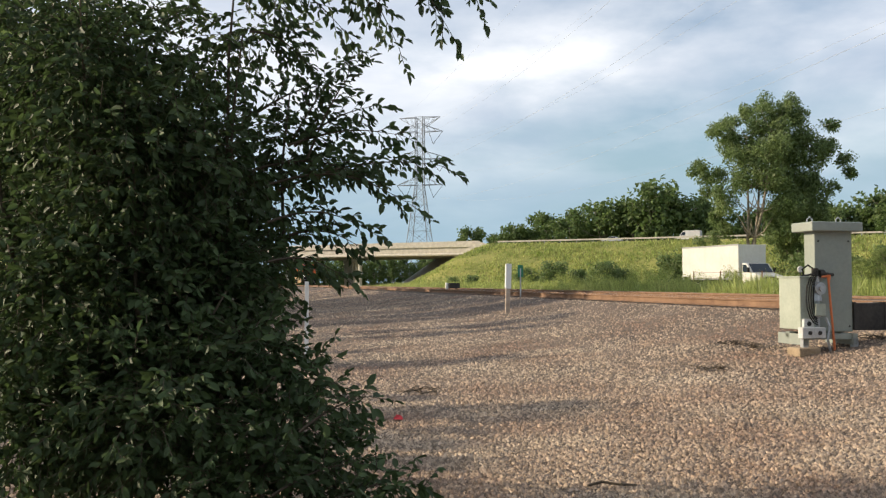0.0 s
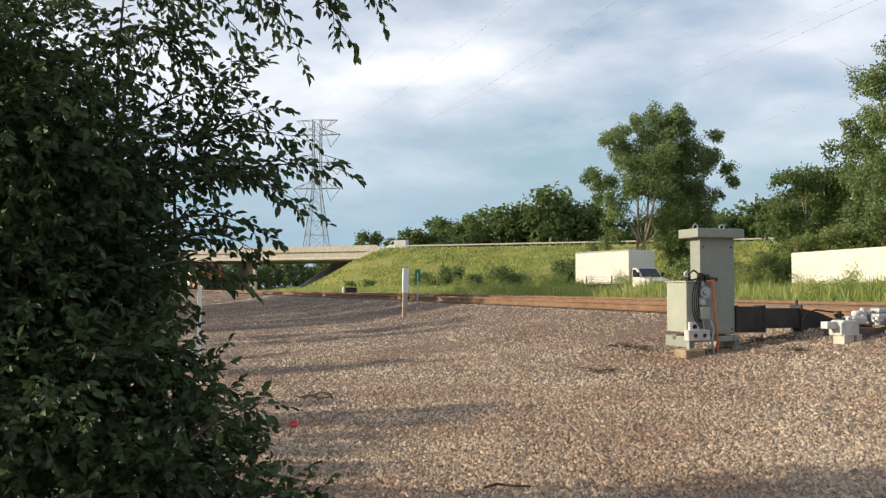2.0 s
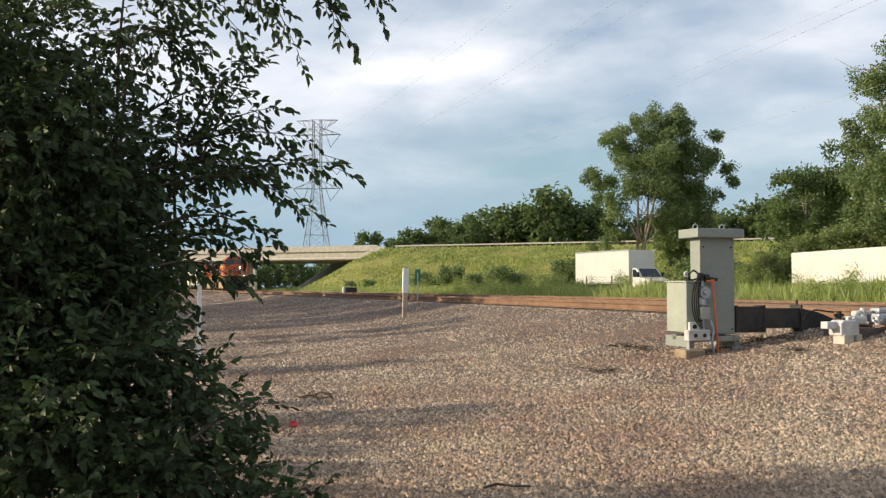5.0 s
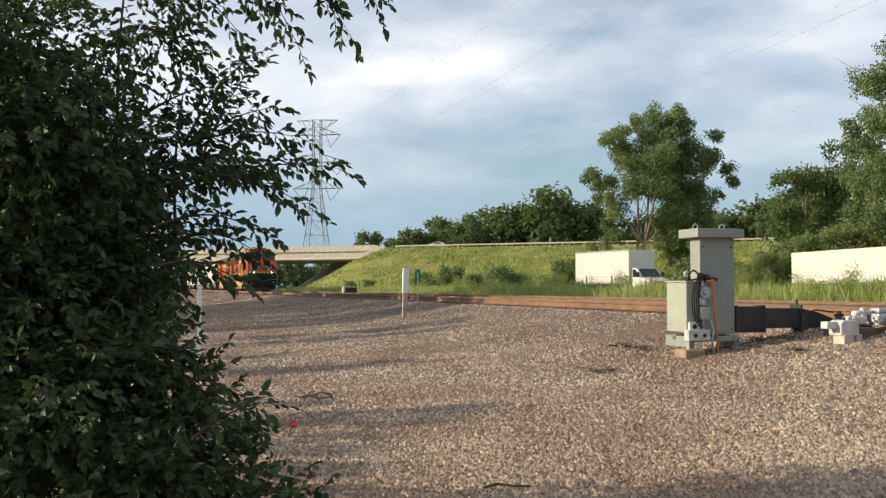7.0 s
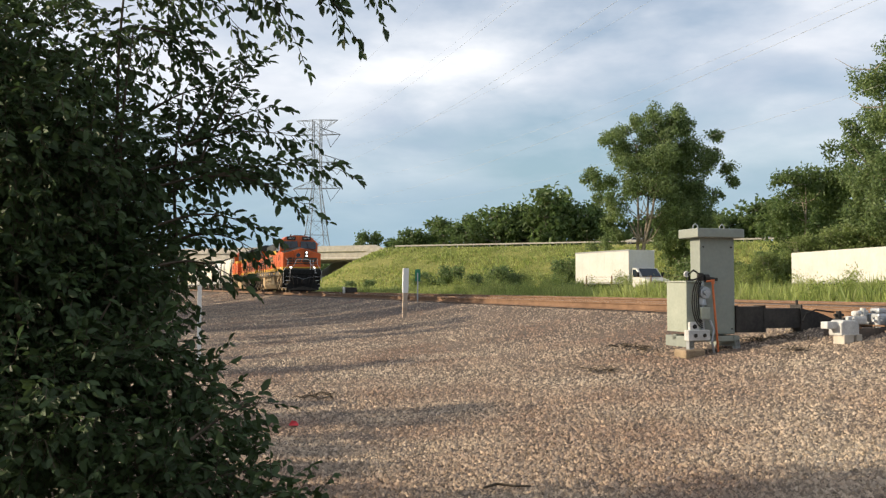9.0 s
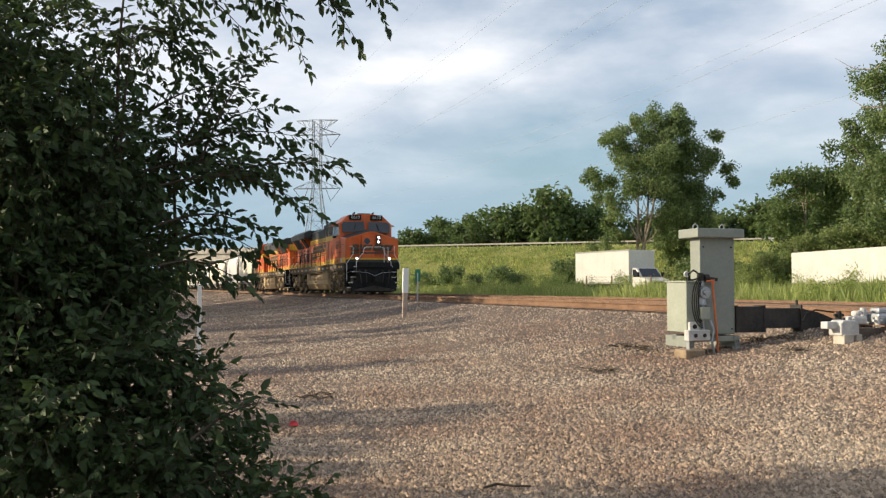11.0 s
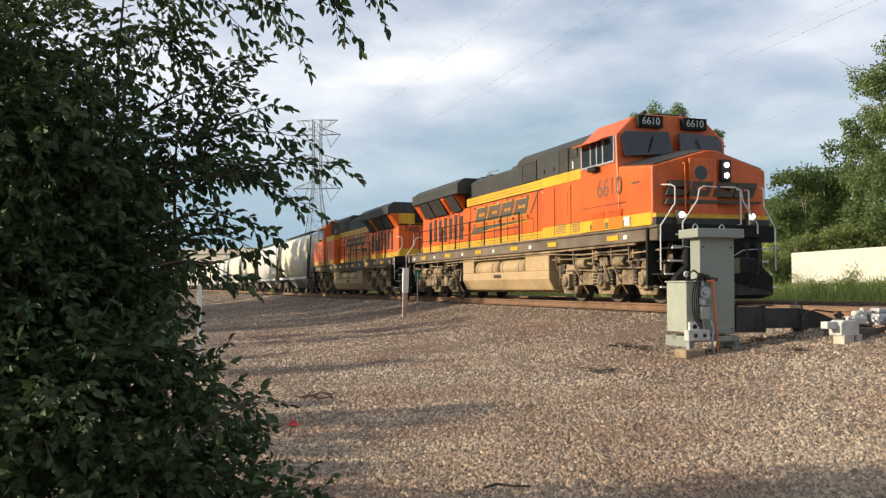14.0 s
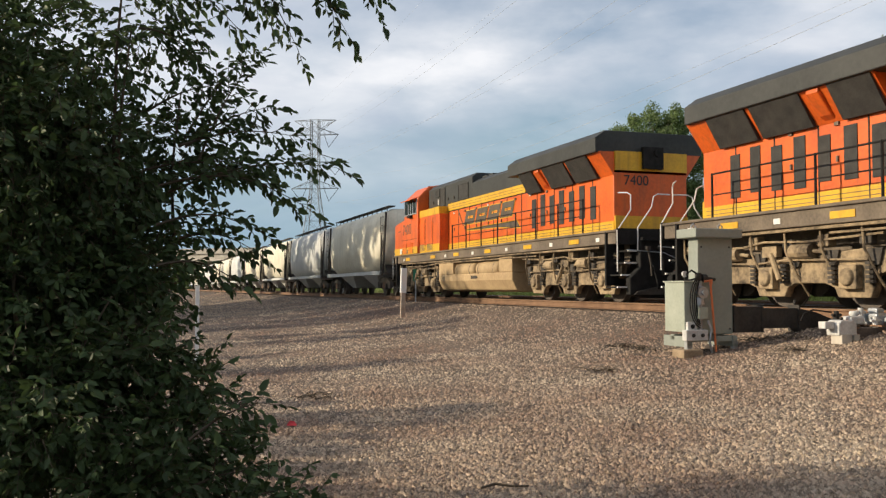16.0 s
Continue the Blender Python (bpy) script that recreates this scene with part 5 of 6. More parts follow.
# tall trees beyond the tracks
build_tree(place(22.6, 106, 0), 20.0, 10.5, "tall cottonwood with pale forked trunk beyond the tracks", 21, LEAF_TREE, 70000, 0.27, 3, 0.30, 0, "cottonwoods",
           own=[(0.4, 20.0, 1.0), (2.3, 20.5, 1.2), (4.3, 20.5, 1.2), (5.6, 19.2, 1.0), (3.2, 18.5, 2.0), (0.8, 18.3, 1.7), (-1.9, 18.8, 1.2), (-3.2, 17.6, 1.0), (-1.1, 17.0, 1.6),
                (6.1, 17.0, 1.9), (8.5, 17.9, 0.9), (8.9, 16.3, 1.2), (7.8, 15.0, 1.7), (10.3, 14.4, 0.9), (10.4, 12.9, 0.8), (9.8, 11.4, 0.8), (2.1, 15.9, 2.5), (4.3, 15.0, 2.5),
                (-0.5, 15.0, 1.7), (-2.3, 15.0, 1.0), (-5.0, 14.6, 0.6), (-4.9, 13.4, 0.9), (-3.2, 12.8, 1.3), (-3.6, 11.3, 1.0), (-2.7, 10.0, 1.3), (-3.5, 8.2, 1.0), (-2.7, 6.7, 1.2),
                (-0.5, 12.4, 1.7), (2.1, 12.8, 2.3), (4.8, 11.9, 2.5), (7.4, 12.4, 1.9), (6.5, 9.7, 2.3), (3.9, 9.3, 2.3), (7.8, 8.0, 1.3),
                (6.1, 7.1, 1.7), (3.4, 6.4, 1.7), (5.6, 5.8, 1.6), (-4.1, 5.6, 0.9)])
build_tree(place(28.6, 109, 140), 13.0, 7.0, "leafy young cottonwood beside the tall one", 22, LEAF_TREE, 14000, 0.28, 2, 0.05, 26, "cottonwoods")
build_tree(place(43.6, 86, 70), 25.0, 11.0, "very tall cottonwood beyond the parked trailer", 57, LEAF_TREE, 36000, 0.29, 2, 0.22, 60, "cottonwoods")
build_tree(place(50.0, 126, 0), 17.0, 13.0, "broad dark tree on the embankment's foot", 24, LEAF_FAR, 14000, 0.42, 2, 0.1, 36, "cottonwoods")
build_tree(place(57.0, 122, 200), 21.0, 13.0, "broad dark tree on the embankment's foot", 25, LEAF_FAR, 14000, 0.42, 2, 0.1, 36, "cottonwoods")

# woods beyond the highway
wood_a = build_tree(place(-23, 286), 18.0, 11.0, "dark green tree in the woods beyond the highway", 31, LEAF_FAR, 3000, 0.9, 1, 0.12, 34, "far woods")
wood_b = build_tree(place(-2, 284), 17.0, 14.0, "dark green tree in the woods beyond the highway", 32, LEAF_FAR, 3000, 0.9, 2, 0.05, 34, "far woods")
for i in range(33):
    x = -16 + i * 3.7 + random.uniform(-1.5, 1.5)
    y = 276 - 0.43 * (x + 16) + random.uniform(-2, 16)
    rise = 1.07 + 0.35 * smoothstep(5, 22, x) * (1 - smoothstep(40, 52, x)) + 0.25 * smoothstep(66, 90, x)
    copy_thing((wood_a, wood_b)[i % 2], place(x, y, random.uniform(0, 360), rise * random.uniform(0.72, 1.2)))
under = build_tree(place(-92, 322), 9.0, 6.5, "low green tree seen under the overpass", 33, LEAF_FAR, 1000, 0.7, 2, 0.03, 22, "trees under the overpass")
for k in range(1, 34):
    copy_thing(under, place(-92 + 1.95 * k, 322 + 9 * math.sin(2.1 * k), 37 * k, 1.0 + 0.2 * math.sin(1.3 * k)))

# shrubs on the slope and along its foot
shrub = build_tree(place(1.2, 138), 3.9, 5.5, "round green shrub on the grassy slope", 41, LEAF_TREE, 2400, 0.34, 3, 0.02, 22, "slope shrubs", 0.8)
for x, y, k in ((-3.2, 139, 0.75), (4.8, 140, 0.7), (8.2, 132, 0.95), (10.6, 133, 0.7), (17.4, 128, 1.15), (18.9, 127, 1.2), (-12, 150, 0.5), (47.5, 98, 1.0), (51, 96, 1.2), (44, 101, 0.9), (36, 104, 0.8), (32.5, 103, 0.9), (41, 112, 1.3), (27.5, 99, 1.0), (29, 101, 0.8), (-15.5, 152, 0.45)):
    copy_thing(shrub, place(x, y, x * 31, k))


LEAF_PALE = leafy("willow_leaf", (0.17, 0.23, 0.07), (0.30, 0.36, 0.13), 0.3, through_light=0.5)
willow = build_tree(place(37.8, 95.5), 6.2, 5.5, "pale green willow bush beyond the parked trailer", 43, LEAF_PALE, 9000, 0.2, 4, 0.02, 30, "willow bushes", 0.95)
for x, y, k in ((40.6, 94.5, 1.1), (43.6, 94, 1.25), (46.8, 93, 1.35), (50.5, 92, 1.4), (33.6, 95, 0.7), (30.8, 94, 0.5)):
    copy_thing(willow, place(x, y, x * 23, k))


def build_weeds():
    """Tall weeds and grass along the far side of the tracks."""
    rng = np.random.default_rng(7)
    n = 48000
    s = -150 + 190 * rng.random(n) ** 0.8
    q = 7.4 + 10 * rng.random(n) ** 1.4
    w = TRACK.to_3x3()
    pos = np.array([TRACK.translation]) + s[:, None] * np.array(w.col[0])[None] + q[:, None] * np.array(w.col[1])[None]
    pos[:, 2] = EYE - 0.66
    patch = np.array([noise.noise(Vector((a * 0.16, b * 0.3, 2))) for a, b in zip(s, q)])
    h = (0.50 + 0.45 * rng.random(n) + 0.5 * patch + 0.012 * np.clip(s + 45, 0, 40)) * np.clip((q - 6.6) / 1.6, 0.35, 1)
    h = np.clip(h, 0.2, 1.5)
    way = rng.normal(size=(n, 3)) * 0.4 + np.array([0, 0, 1])
    nrm = rng.normal(size=(n, 3)) * np.array([1, 1, 0.2])
    ob = new("weeds", leaf_mesh("weeds", pos, way, nrm, h, 0.02 + 0.05 * rng.random(n) ** 2, WEED, 0.05))
    tagged(ob, "tall green weeds along the far track", "weeds", kind="stuff")
    cl = []
    for k in range(330):
        p = lane(rng.uniform(-75, 8), rng.uniform(8.0, 15.0))
        r = rng.uniform(0.25, 0.62)
        cl.append((p.x, p.y, EYE - 0.66 + r * rng.uniform(0.5, 2.2), r))
    ob = new("weed_clumps", leaf_mesh("weed_clumps", *cloud(rng, cl, 60000, 0.085, 0.35, 0.9), WEED))
    tagged(ob, "bushy leafy weeds along the far track", "weeds", kind="stuff")


build_weeds()


def build_tufts():
    """Coarse grass tufts over the embankment's near slope."""
    rng = np.random.default_rng(9)
    n = 44000
    u = -14 + 170 * rng.random(n)
    v = -30 + 29 * rng.random(n)
    z = np.array([slope_z(a, b) for a, b in zip(u, v)]) - 0.15
    m = ROAD.to_3x3()
    pos = np.array([ROAD.translation]) + u[:, None] * np.array(m.col[0])[None] + v[:, None] * np.array(m.col[1])[None]
    pos[:, 2] = z
    clumpy = np.array([noise.noise(Vector((a * 0.09, b * 0.16, 5))) for a, b in zip(u, v)])
    h = np.clip(0.45 + 0.3 * rng.random(n) + 0.5 * clumpy, 0.15, 1.2)
    way = rng.normal(size=(n, 3)) * 0.35 + np.array([0, 0, 1])
    nrm = rng.normal(size=(n, 3)) * np.array([1, 1, 0.2])
    ob = new("slope_grass", leaf_mesh("slope_grass", pos, way, nrm, h, 0.12 + 0.2 * rng.random(n), WEED, 0.05))
    tagged(ob, "rough yellow-green grass on the highway embankment", "grass", kind="stuff")


build_tufts()


def build_stones():
    """Loose crushed stones over the yard, thickest where the camera stands near."""
    rng = np.random.default_rng(3)
    n = 430000
    y = 5.2 + 42 * rng.random(n) ** 1.8
    x = (rng.random(n) * 2 - 1) * (0.52 * y + 0.8)
    keep = rng.random(n) < np.clip(1.15 - y / 36, 0.3, 1)
    yf = 45 + 75 * rng.random(30000) ** 1.3
    xf = 12.98 - 0.333 * yf - 2 - 10 * rng.random(30000)
    x, y = np.concatenate([x[keep], xf]), np.concatenate([y[keep], yf])
    q = D_TRACK - (x * math.cos(AZ) + y * math.sin(AZ))
    ok = q > 1.3
    x, y = x[ok], y[ok]
    q = q[ok]
    n = len(x)
    z = EYE - np.interp(q, [d[0] for d in DROP], [d[1] for d in DROP])
    z += 0.05 * np.array([noise.noise(Vector((a * 0.35, b * 0.35, 0))) for a, b in zip(x, y)]) * np.clip((q - 1.9) / 2.1, 0, 1) ** 2 * (3 - 2 * np.clip((q - 1.9) / 2.1, 0, 1))
    r = (0.0075 + 0.013 * rng.random(n) ** 2.5) * (1 + y / 60)
    base = np.array([(-1, -1, -0.5), (1, -1, -0.5), (1, 1, -0.5), (-1, 1, -0.5), (0, 0, 1.0)], dtype=float)
    v = base[None] * r[:, None, None] * rng.uniform(0.55, 1.25, (n, 5, 3))
    v[:, 4, :2] += rng.normal(size=(n, 2)) * r[:, None] * 0.7
    a = rng.random(n) * 2 * math.pi
    c, s = np.cos(a), np.sin(a)
    v = np.stack([v[:, :, 0] * c[:, None] - v[:, :, 1] * s[:, None], v[:, :, 0] * s[:, None] + v[:, :, 1] * c[:, None], v[:, :, 2]], axis=2)
    v += np.stack([x, y, z + r * 0.3], axis=1)[:, None]
    tri = np.array([(0, 1, 4), (1, 2, 4), (2, 3, 4), (3, 0, 4)])
    me = bpy.data.meshes.new("gravel_stones")
    me.vertices.add(n * 5)
    me.vertices.foreach_set("co", v.ravel())
    loops = (np.arange(n)[:, None, None] * 5 + tri[None]).ravel()
    me.loops.add(len(loops))
    me.loops.foreach_set("vertex_index", loops)
    me.polygons.add(n * 4)
    me.polygons.foreach_set("loop_start", np.arange(n * 4) * 3)
    me.polygons.foreach_set("loop_total", np.full(n * 4, 3))
    me.materials.append(STONE)
    me.update(calc_edges=True)
    tagged(new("gravel_stones", me), "loose brown and grey crushed stones", "gravel", kind="stuff")


build_stones()

# ---- switch heater and its gear beside the track ----
CASE = Matrix.Translation((3.93, 14.0, EYE - 0.99)) @ pose(0, 0, 0, 0, 0, math.degrees(AZ) - 90)   # x: toward the camera, y: toward the track


# the tall case's grey-green made lighter, standing for sun on the cabinet's side
LIT_GREY_GREEN = material("lit_grey_green_paint", (0.30, 0.33, 0.27), (0.40, 0.43, 0.36), 3.0, 0.55, 0, 0.05)
TAN_BLOCK = material("tan_block", (0.22, 0.16, 0.10), (0.38, 0.29, 0.19), 6.0, 0.95, 0, 0.3)


def build_heater():
    t = thing("switch_heater", CASE, "grey-green steel switch heater cabinet on skids in the gravel", "utility cabinet")
    body = part("tall_case", Shape().box(-0.26, 0, 0, 0.62, 0.28, 1.77), GREY_PAINT, t, "tall grey-green sheet-steel case", bevel=0.012)
    part("lid", Shape().box(-0.40, 0.13, -0.12, 0.72, 1.76, 1.90), GREY_PAINT, body, "overhanging flat lid", bevel=0.015)
    for x, y in ((-0.14, 0.02), (-0.14, 0.5)):
        pts = [(x, y - 0.04, 1.9), (x, y - 0.04, 1.95), (x, y, 1.985), (x, y + 0.04, 1.95), (x, y + 0.04, 1.9)]
        part("lifting_eye", Shape().tube(pts, 0.011), GALV, body)
    part("seam", Shape().box(-0.262, 0.004, -0.004, 0.624, 1.035, 1.05), GREY_PAINT, body)
    for y in (0.06, 0.56):
        for z in (1.62, 0.36):
            part("bolt", Shape().rod((0, y, z), (0.012, y, z), 0.014, n=6), DARKSTEEL, body)
    cab = part("control_cabinet", Shape().box(-0.46, 0.08, -0.30, -0.03, 0.32, 1.08), LIT_GREY_GREEN, t, "grey-green control cabinet, coloured lighter as if sunlit", bevel=0.012)
    part("cabinet_lid", Shape().box(-0.48, 0.10, -0.32, -0.02, 1.08, 1.10), LIT_GREY_GREEN, cab)
    part("gauge_box", Shape().box(0.08, 0.14, -0.28, -0.12, 0.34, 0.48), WORN_WHITE, t, "small pale gauge box", bevel=0.01)
    part("gauge_dial", Shape().rod((0.14, -0.2, 0.41), (0.15, -0.2, 0.41), 0.035, n=14), BLACK, t)
    part("gas_valve", Shape().rod((0.06, 0.02, 1.14), (0.06, 0.10, 1.14), 0.06, n=12).rod((0.06, -0.04, 1.1), (0.06, -0.04, 1.22), 0.05, n=12).rod((0.06, 0.1, 1.14), (0.06, 0.26, 1.12), 0.025, n=8), DARKSTEEL, t, "black gas regulator and valve")
    part("vertical_conduit", Shape().rod((0.05, -0.02, 0.2), (0.05, -0.02, 1.1), 0.05, n=10).rod((0.05, -0.02, 0.74), (0.05, -0.02, 0.9), 0.085, 0.06, n=12).rod((0.05, -0.02, 0.5), (0.05, -0.02, 0.62), 0.07, n=12), GALV, t, "pale grey conduit with fittings")
    for k in range(4):
        r = 0.07 + 0.05 * k
        pts = [(0.12 + 0.01 * k, -0.05 - r * math.sin(a) * 0.9, 0.78 + (0.30 + 0.03 * k) * math.cos(a)) for a in [math.pi * (0.02 + 0.12 * j) for j in range(9)]]
        part("cable", Shape().tube(pts, 0.009), BLACK, t, "looped black cable")
    part("cable", Shape().tube([(0.02, -0.2, 1.1), (0.05, -0.24, 1.2), (0.07, -0.16, 1.26), (0.07, -0.06, 1.2)], 0.014), BLACK, t, "looped black cable")
    part("pressure_dial", Shape().rod((0.02, -0.26, 1.2), (0.05, -0.26, 1.2), 0.045, n=16), WORN_WHITE, t, "small round pressure dial")
    part("dial_pipe", Shape().tube([(0.02, -0.26, 1.16), (0.03, -0.25, 1.1), (0.05, -0.12, 1.12), (0.06, 0.0, 1.16)], 0.014), DARKSTEEL, t)
    part("regulator_body", Shape().rod((0.02, 0.0, 0.92), (0.14, 0.0, 0.92), 0.11, 0.09, n=18).rod((0.14, 0.0, 0.92), (0.18, 0.0, 0.92), 0.04, n=10), GALV, t, "pale round gas regulator", smooth=False)
    part("meter_box", Shape().box(0.06, 0.17, -0.10, 0.06, 0.52, 0.70), LIT_GREY_GREEN, t, "small pale meter box", bevel=0.01)
    part("front_box", Shape().box(0.10, 0.22, -0.36, 0.02, 0.20, 0.36), WORN_WHITE, t, "pale junction box low on the skid", bevel=0.012)
    for y in (-0.24, -0.08):
        part("box_knob", Shape().rod((0.22, y, 0.28), (0.235, y, 0.28), 0.03, n=10), DARKSTEEL, t)
    part("drain_pipe", Shape().tube([(0.16, 0.06, 0.5), (0.19, 0.1, 0.36), (0.2, 0.06, 0.18), (0.2, 0.1, 0.0)], 0.018), GALV, t)
    part("skid", Shape().box(-0.5, 0.16, -0.30, -0.22, 0.10, 0.26).box(-0.5, 0.16, 0.5, 0.58, 0.10, 0.26).box(-0.3, -0.2, -0.3, 0.6, 0.2, 0.28).box(0.05, 0.13, -0.3, 0.6, 0.18, 0.26), GREY_PAINT, t, "steel skid frame")
    for x, y in ((0.12, -0.27), (0.12, 0.55), (-0.4, 0.55)):
        part("skid_leg", Shape().box(x - 0.04, x + 0.04, y - 0.04, y + 0.04, -0.04, 0.2), GALV, t)
    part("footing", Shape().box(-0.02, 0.30, -0.46, -0.12, -0.06, 0.07), TAN_BLOCK, t, "tan concrete footing block", bevel=0.015)
    part("marker_pipe", Shape().rod((0.16, 0.20, 0.0), (0.14, 0.12, 1.10), 0.017, n=8).rod((0.14, 0.12, 1.10), (0.10, 0.04, 1.09), 0.017, n=8).rod((0.145, 0.13, 1.05), (0.145, 0.13, 1.12), 0.024, n=8), material("orange_pipe", (0.62, 0.16, 0.05), (0.75, 0.22, 0.08), 4, 0.5), t, "bright orange marker pipe")
    duct = part("hot_air_duct", Shape().box(-0.22, 0.02, 0.63, 1.15, 0.30, 0.70).box(-0.20, 0.0, 1.15, 1.85, 0.36, 0.67).extrude([(1.85, 0.36), (2.5, 0.10), (2.7, 0.22), (2.7, 0.42), (2.2, 0.60), (1.85, 0.67)], -0.2, 0.0, "x"), DARKSTEEL, t, "dark sheet-steel hot-air duct to the rail")
    for y in (0.64, 1.15, 1.85):
        part("duct_flange", Shape().box(-0.23, 0.03, y - 0.015, y + 0.015, 0.30, 0.72), DARKSTEEL, duct)
    part("duct_prop", Shape().rod((-0.1, 1.86, 0.0), (-0.1, 1.86, 0.8), 0.02, n=6), DARKSTEEL, duct)
    part("ground_hose", Shape().tube([(0.1, 0.3, 0.03), (0.2, 0.8, 0.06), (0.12, 1.3, 0.12), (0.22, 1.9, 0.16), (0.1, 2.5, 0.22)], 0.02), BLACK, t)


build_heater()


def build_switch_machine():
    m = Matrix.Translation((5.72, 13.1, ground_z(5.72, 13.1))) @ pose(0, 0, 0, 0, 0, math.degrees(AZ) - 90)
    t = thing("switch_machine", m, "white-painted switch machine on a timber at the near rail", "switch machine")
    part("timber", Shape().box(-0.22, 0.02, 0.25, 1.8, 0.02, 0.20), TIE, t, "weathered head timber")
    part("timber", Shape().box(-0.75, -0.5, 0.3, 1.8, 0.03, 0.21), TIE, t, "weathered head timber")
    part("pedestal", Shape().box(-0.08, 0.14, -0.12, 0.06, -0.02, 0.12).box(-0.08, 0.14, 0.1, 0.2, -0.02, 0.12), CONCRETE, t, bevel=0.01)
    mo = part("motor_box", Shape().extrude([(-0.15, 0.10), (0.17, 0.10), (0.17, 0.27), (0.11, 0.32), (-0.10, 0.32), (-0.15, 0.27)], -0.14, 0.12, "x"), WORN_WHITE, t, "white cast motor box", bevel=0.02)
    part("motor_flange", Shape().box(-0.10, 0.04, -0.32, -0.15, 0.20, 0.30), WORN_WHITE, mo, bevel=0.01)
    part("cover_bolt", Shape().rod((0.0, 0.0, 0.32), (0.0, 0.0, 0.36), 0.025, n=8), DARKSTEEL, mo)
    part("gear_case", Shape().box(-0.42, -0.2, 0.36, 0.62, 0.24, 0.36).rod((-0.3, 0.5, 0.36), (-0.3, 0.5, 0.44), 0.07, n=12), WORN_WHITE, t, "white gear case", bevel=0.03)
    part("gear_case", Shape().box(-0.48, -0.15, 0.78, 1.1, 0.22, 0.40).box(-0.42, -0.22, 0.85, 1.0, 0.40, 0.48).rod((-0.15, 0.95, 0.3), (-0.05, 0.95, 0.3), 0.06, n=12), GALV, t, "pale grey gear case", bevel=0.03)
    for z in (0.26, 0.36):
        part("throw_rod", Shape().rod((-0.3, 1.0, z), (-0.3, 2.4, z), 0.022, n=8), WORN_WHITE, t)
    for k, (x, y, z, r) in enumerate(((-0.32, 0.2, 0.38, 0.045), (-0.38, 0.7, 0.42, 0.05), (-0.3, 1.18, 0.36, 0.06), (-0.1, 0.7, 0.3, 0.04), (-0.45, 0.3, 0.3, 0.05), (-0.2, 1.3, 0.3, 0.05))):
        part("fitting", Shape().rod((x, y, z - 0.1), (x, y, z + 0.06), r, r * 0.8, n=10).rod((x, y - 0.08, z), (x, y + 0.08, z), r * 0.5, n=8), (DARKSTEEL, WORN_WHITE)[k % 2], t, "bolted rod fitting")
    for y, z in ((0.2, 0.2), (0.66, 0.22), (1.12, 0.24)):
        part("tie_strap", Shape().box(-0.5, 0.1, y - 0.03, y + 0.03, z, z + 0.02), RUST, t)
    part("thin_cable", Shape().tube([(-0.3, 0.1, 0.42), (-0.34, -0.2, 0.46), (-0.3, -0.4, 0.4), (-0.25, -0.5, 0.3)], 0.012), BLACK, t)


build_switch_machine()


def build_marker_post(x, y, h, w, label):
    z = ground_z(x, y)
    t = thing("marker_post", pose(x, y, z, 0, 1.5, math.degrees(AZ)), label, "post")
    part("post", Shape().box(-w / 2, w / 2, -0.045, 0.045, -0.15, h * 0.58), material("weathered_post", (0.34, 0.26, 0.2), (0.5, 0.42, 0.34), 5, 0.9), t, "weathered brownish lower post", bevel=0.01)
    part("sign_panel", Shape().box(-w / 2 - 0.02, w / 2 + 0.02, -0.06, 0.06, h * 0.5, h), WHITE, t, "white upper panel", bevel=0.01)


build_marker_post(-1.26, 30.0, 1.62, 0.15, "white-topped wooden marker post in the gravel")
g = thing("marker_sign", pose(-1.05, 38.0, ground_z(-1.05, 38)), "small green trackside sign on a thin post", "sign")
part("post", Shape().rod((0, 0, -0.1), (0, 0, 1.2), 0.03, n=8), GALV, g)
part("sign_panel", Shape().box(-0.11, 0.11, -0.02, 0.02, 0.85, 1.35), material("green_sign", (0.02, 0.16, 0.09), (0.03, 0.22, 0.12), 3, 0.5), g, "green panel", bevel=0.01)
s = thing("marker_stake", pose(-4.25, 16.0, ground_z(-4.25, 16)), "thin white fibreglass marker stake at the thicket's edge", "stake")
part("stake", Shape().box(-0.035, 0.035, -0.01, 0.01, -0.1, 1.55), WHITE, s, bevel=0.004)


def build_signal_box():
    x, y = -7.55, 72.0
    t = thing("junction_box", pose(x, y, EYE - 0.62, 0, 0, 18), "dark trackside junction box with white fittings beyond the tracks", "utility box")
    part("box", Shape().box(-0.1, 0.75, -0.3, 0.3, 0.25, 0.68), DARKSTEEL, t, bevel=0.03)
    part("fitting", Shape().box(-0.34, -0.16, -0.2, 0.2, 0.2, 0.7), WORN_WHITE, t, bevel=0.03)
    part("leg", Shape().rod((-0.3, 0, 0), (-0.3, 0, 0.3), 0.05, n=6), DARKSTEEL, t)
    part("leg", Shape().rod((0.5, 0, 0), (0.5, 0, 0.3), 0.05, n=6), DARKSTEEL, t)


build_signal_box()
single("guard_timbers", Shape().box(-19, -10, -0.12, 0.12, 0, 0.2), TIE, "dark timbers lying beside the far rail", "timber", m=TRACK @ pose(-4, 2.4, EYE - 0.575))
single("scrap_bag", Shape().add([(-.05, -.03, 0), (.06, -.04, 0), (.05, .05, 0), (-.06, .04, 0), (-.02, 0, .05), (.03, .01, .04)], [(0, 1, 5, 4), (1, 2, 5), (2, 3, 4, 5), (3, 0, 4), (3, 2, 1, 0)]), material("red_plastic", (0.5, 0.02, 0.03), (0.6, 0.04, 0.05), 5, 0.5), "crumpled red plastic scrap on the stones", "litter", m=pose(-1.62, 10.0, ground_z(-1.62, 10.0) + 0.02))

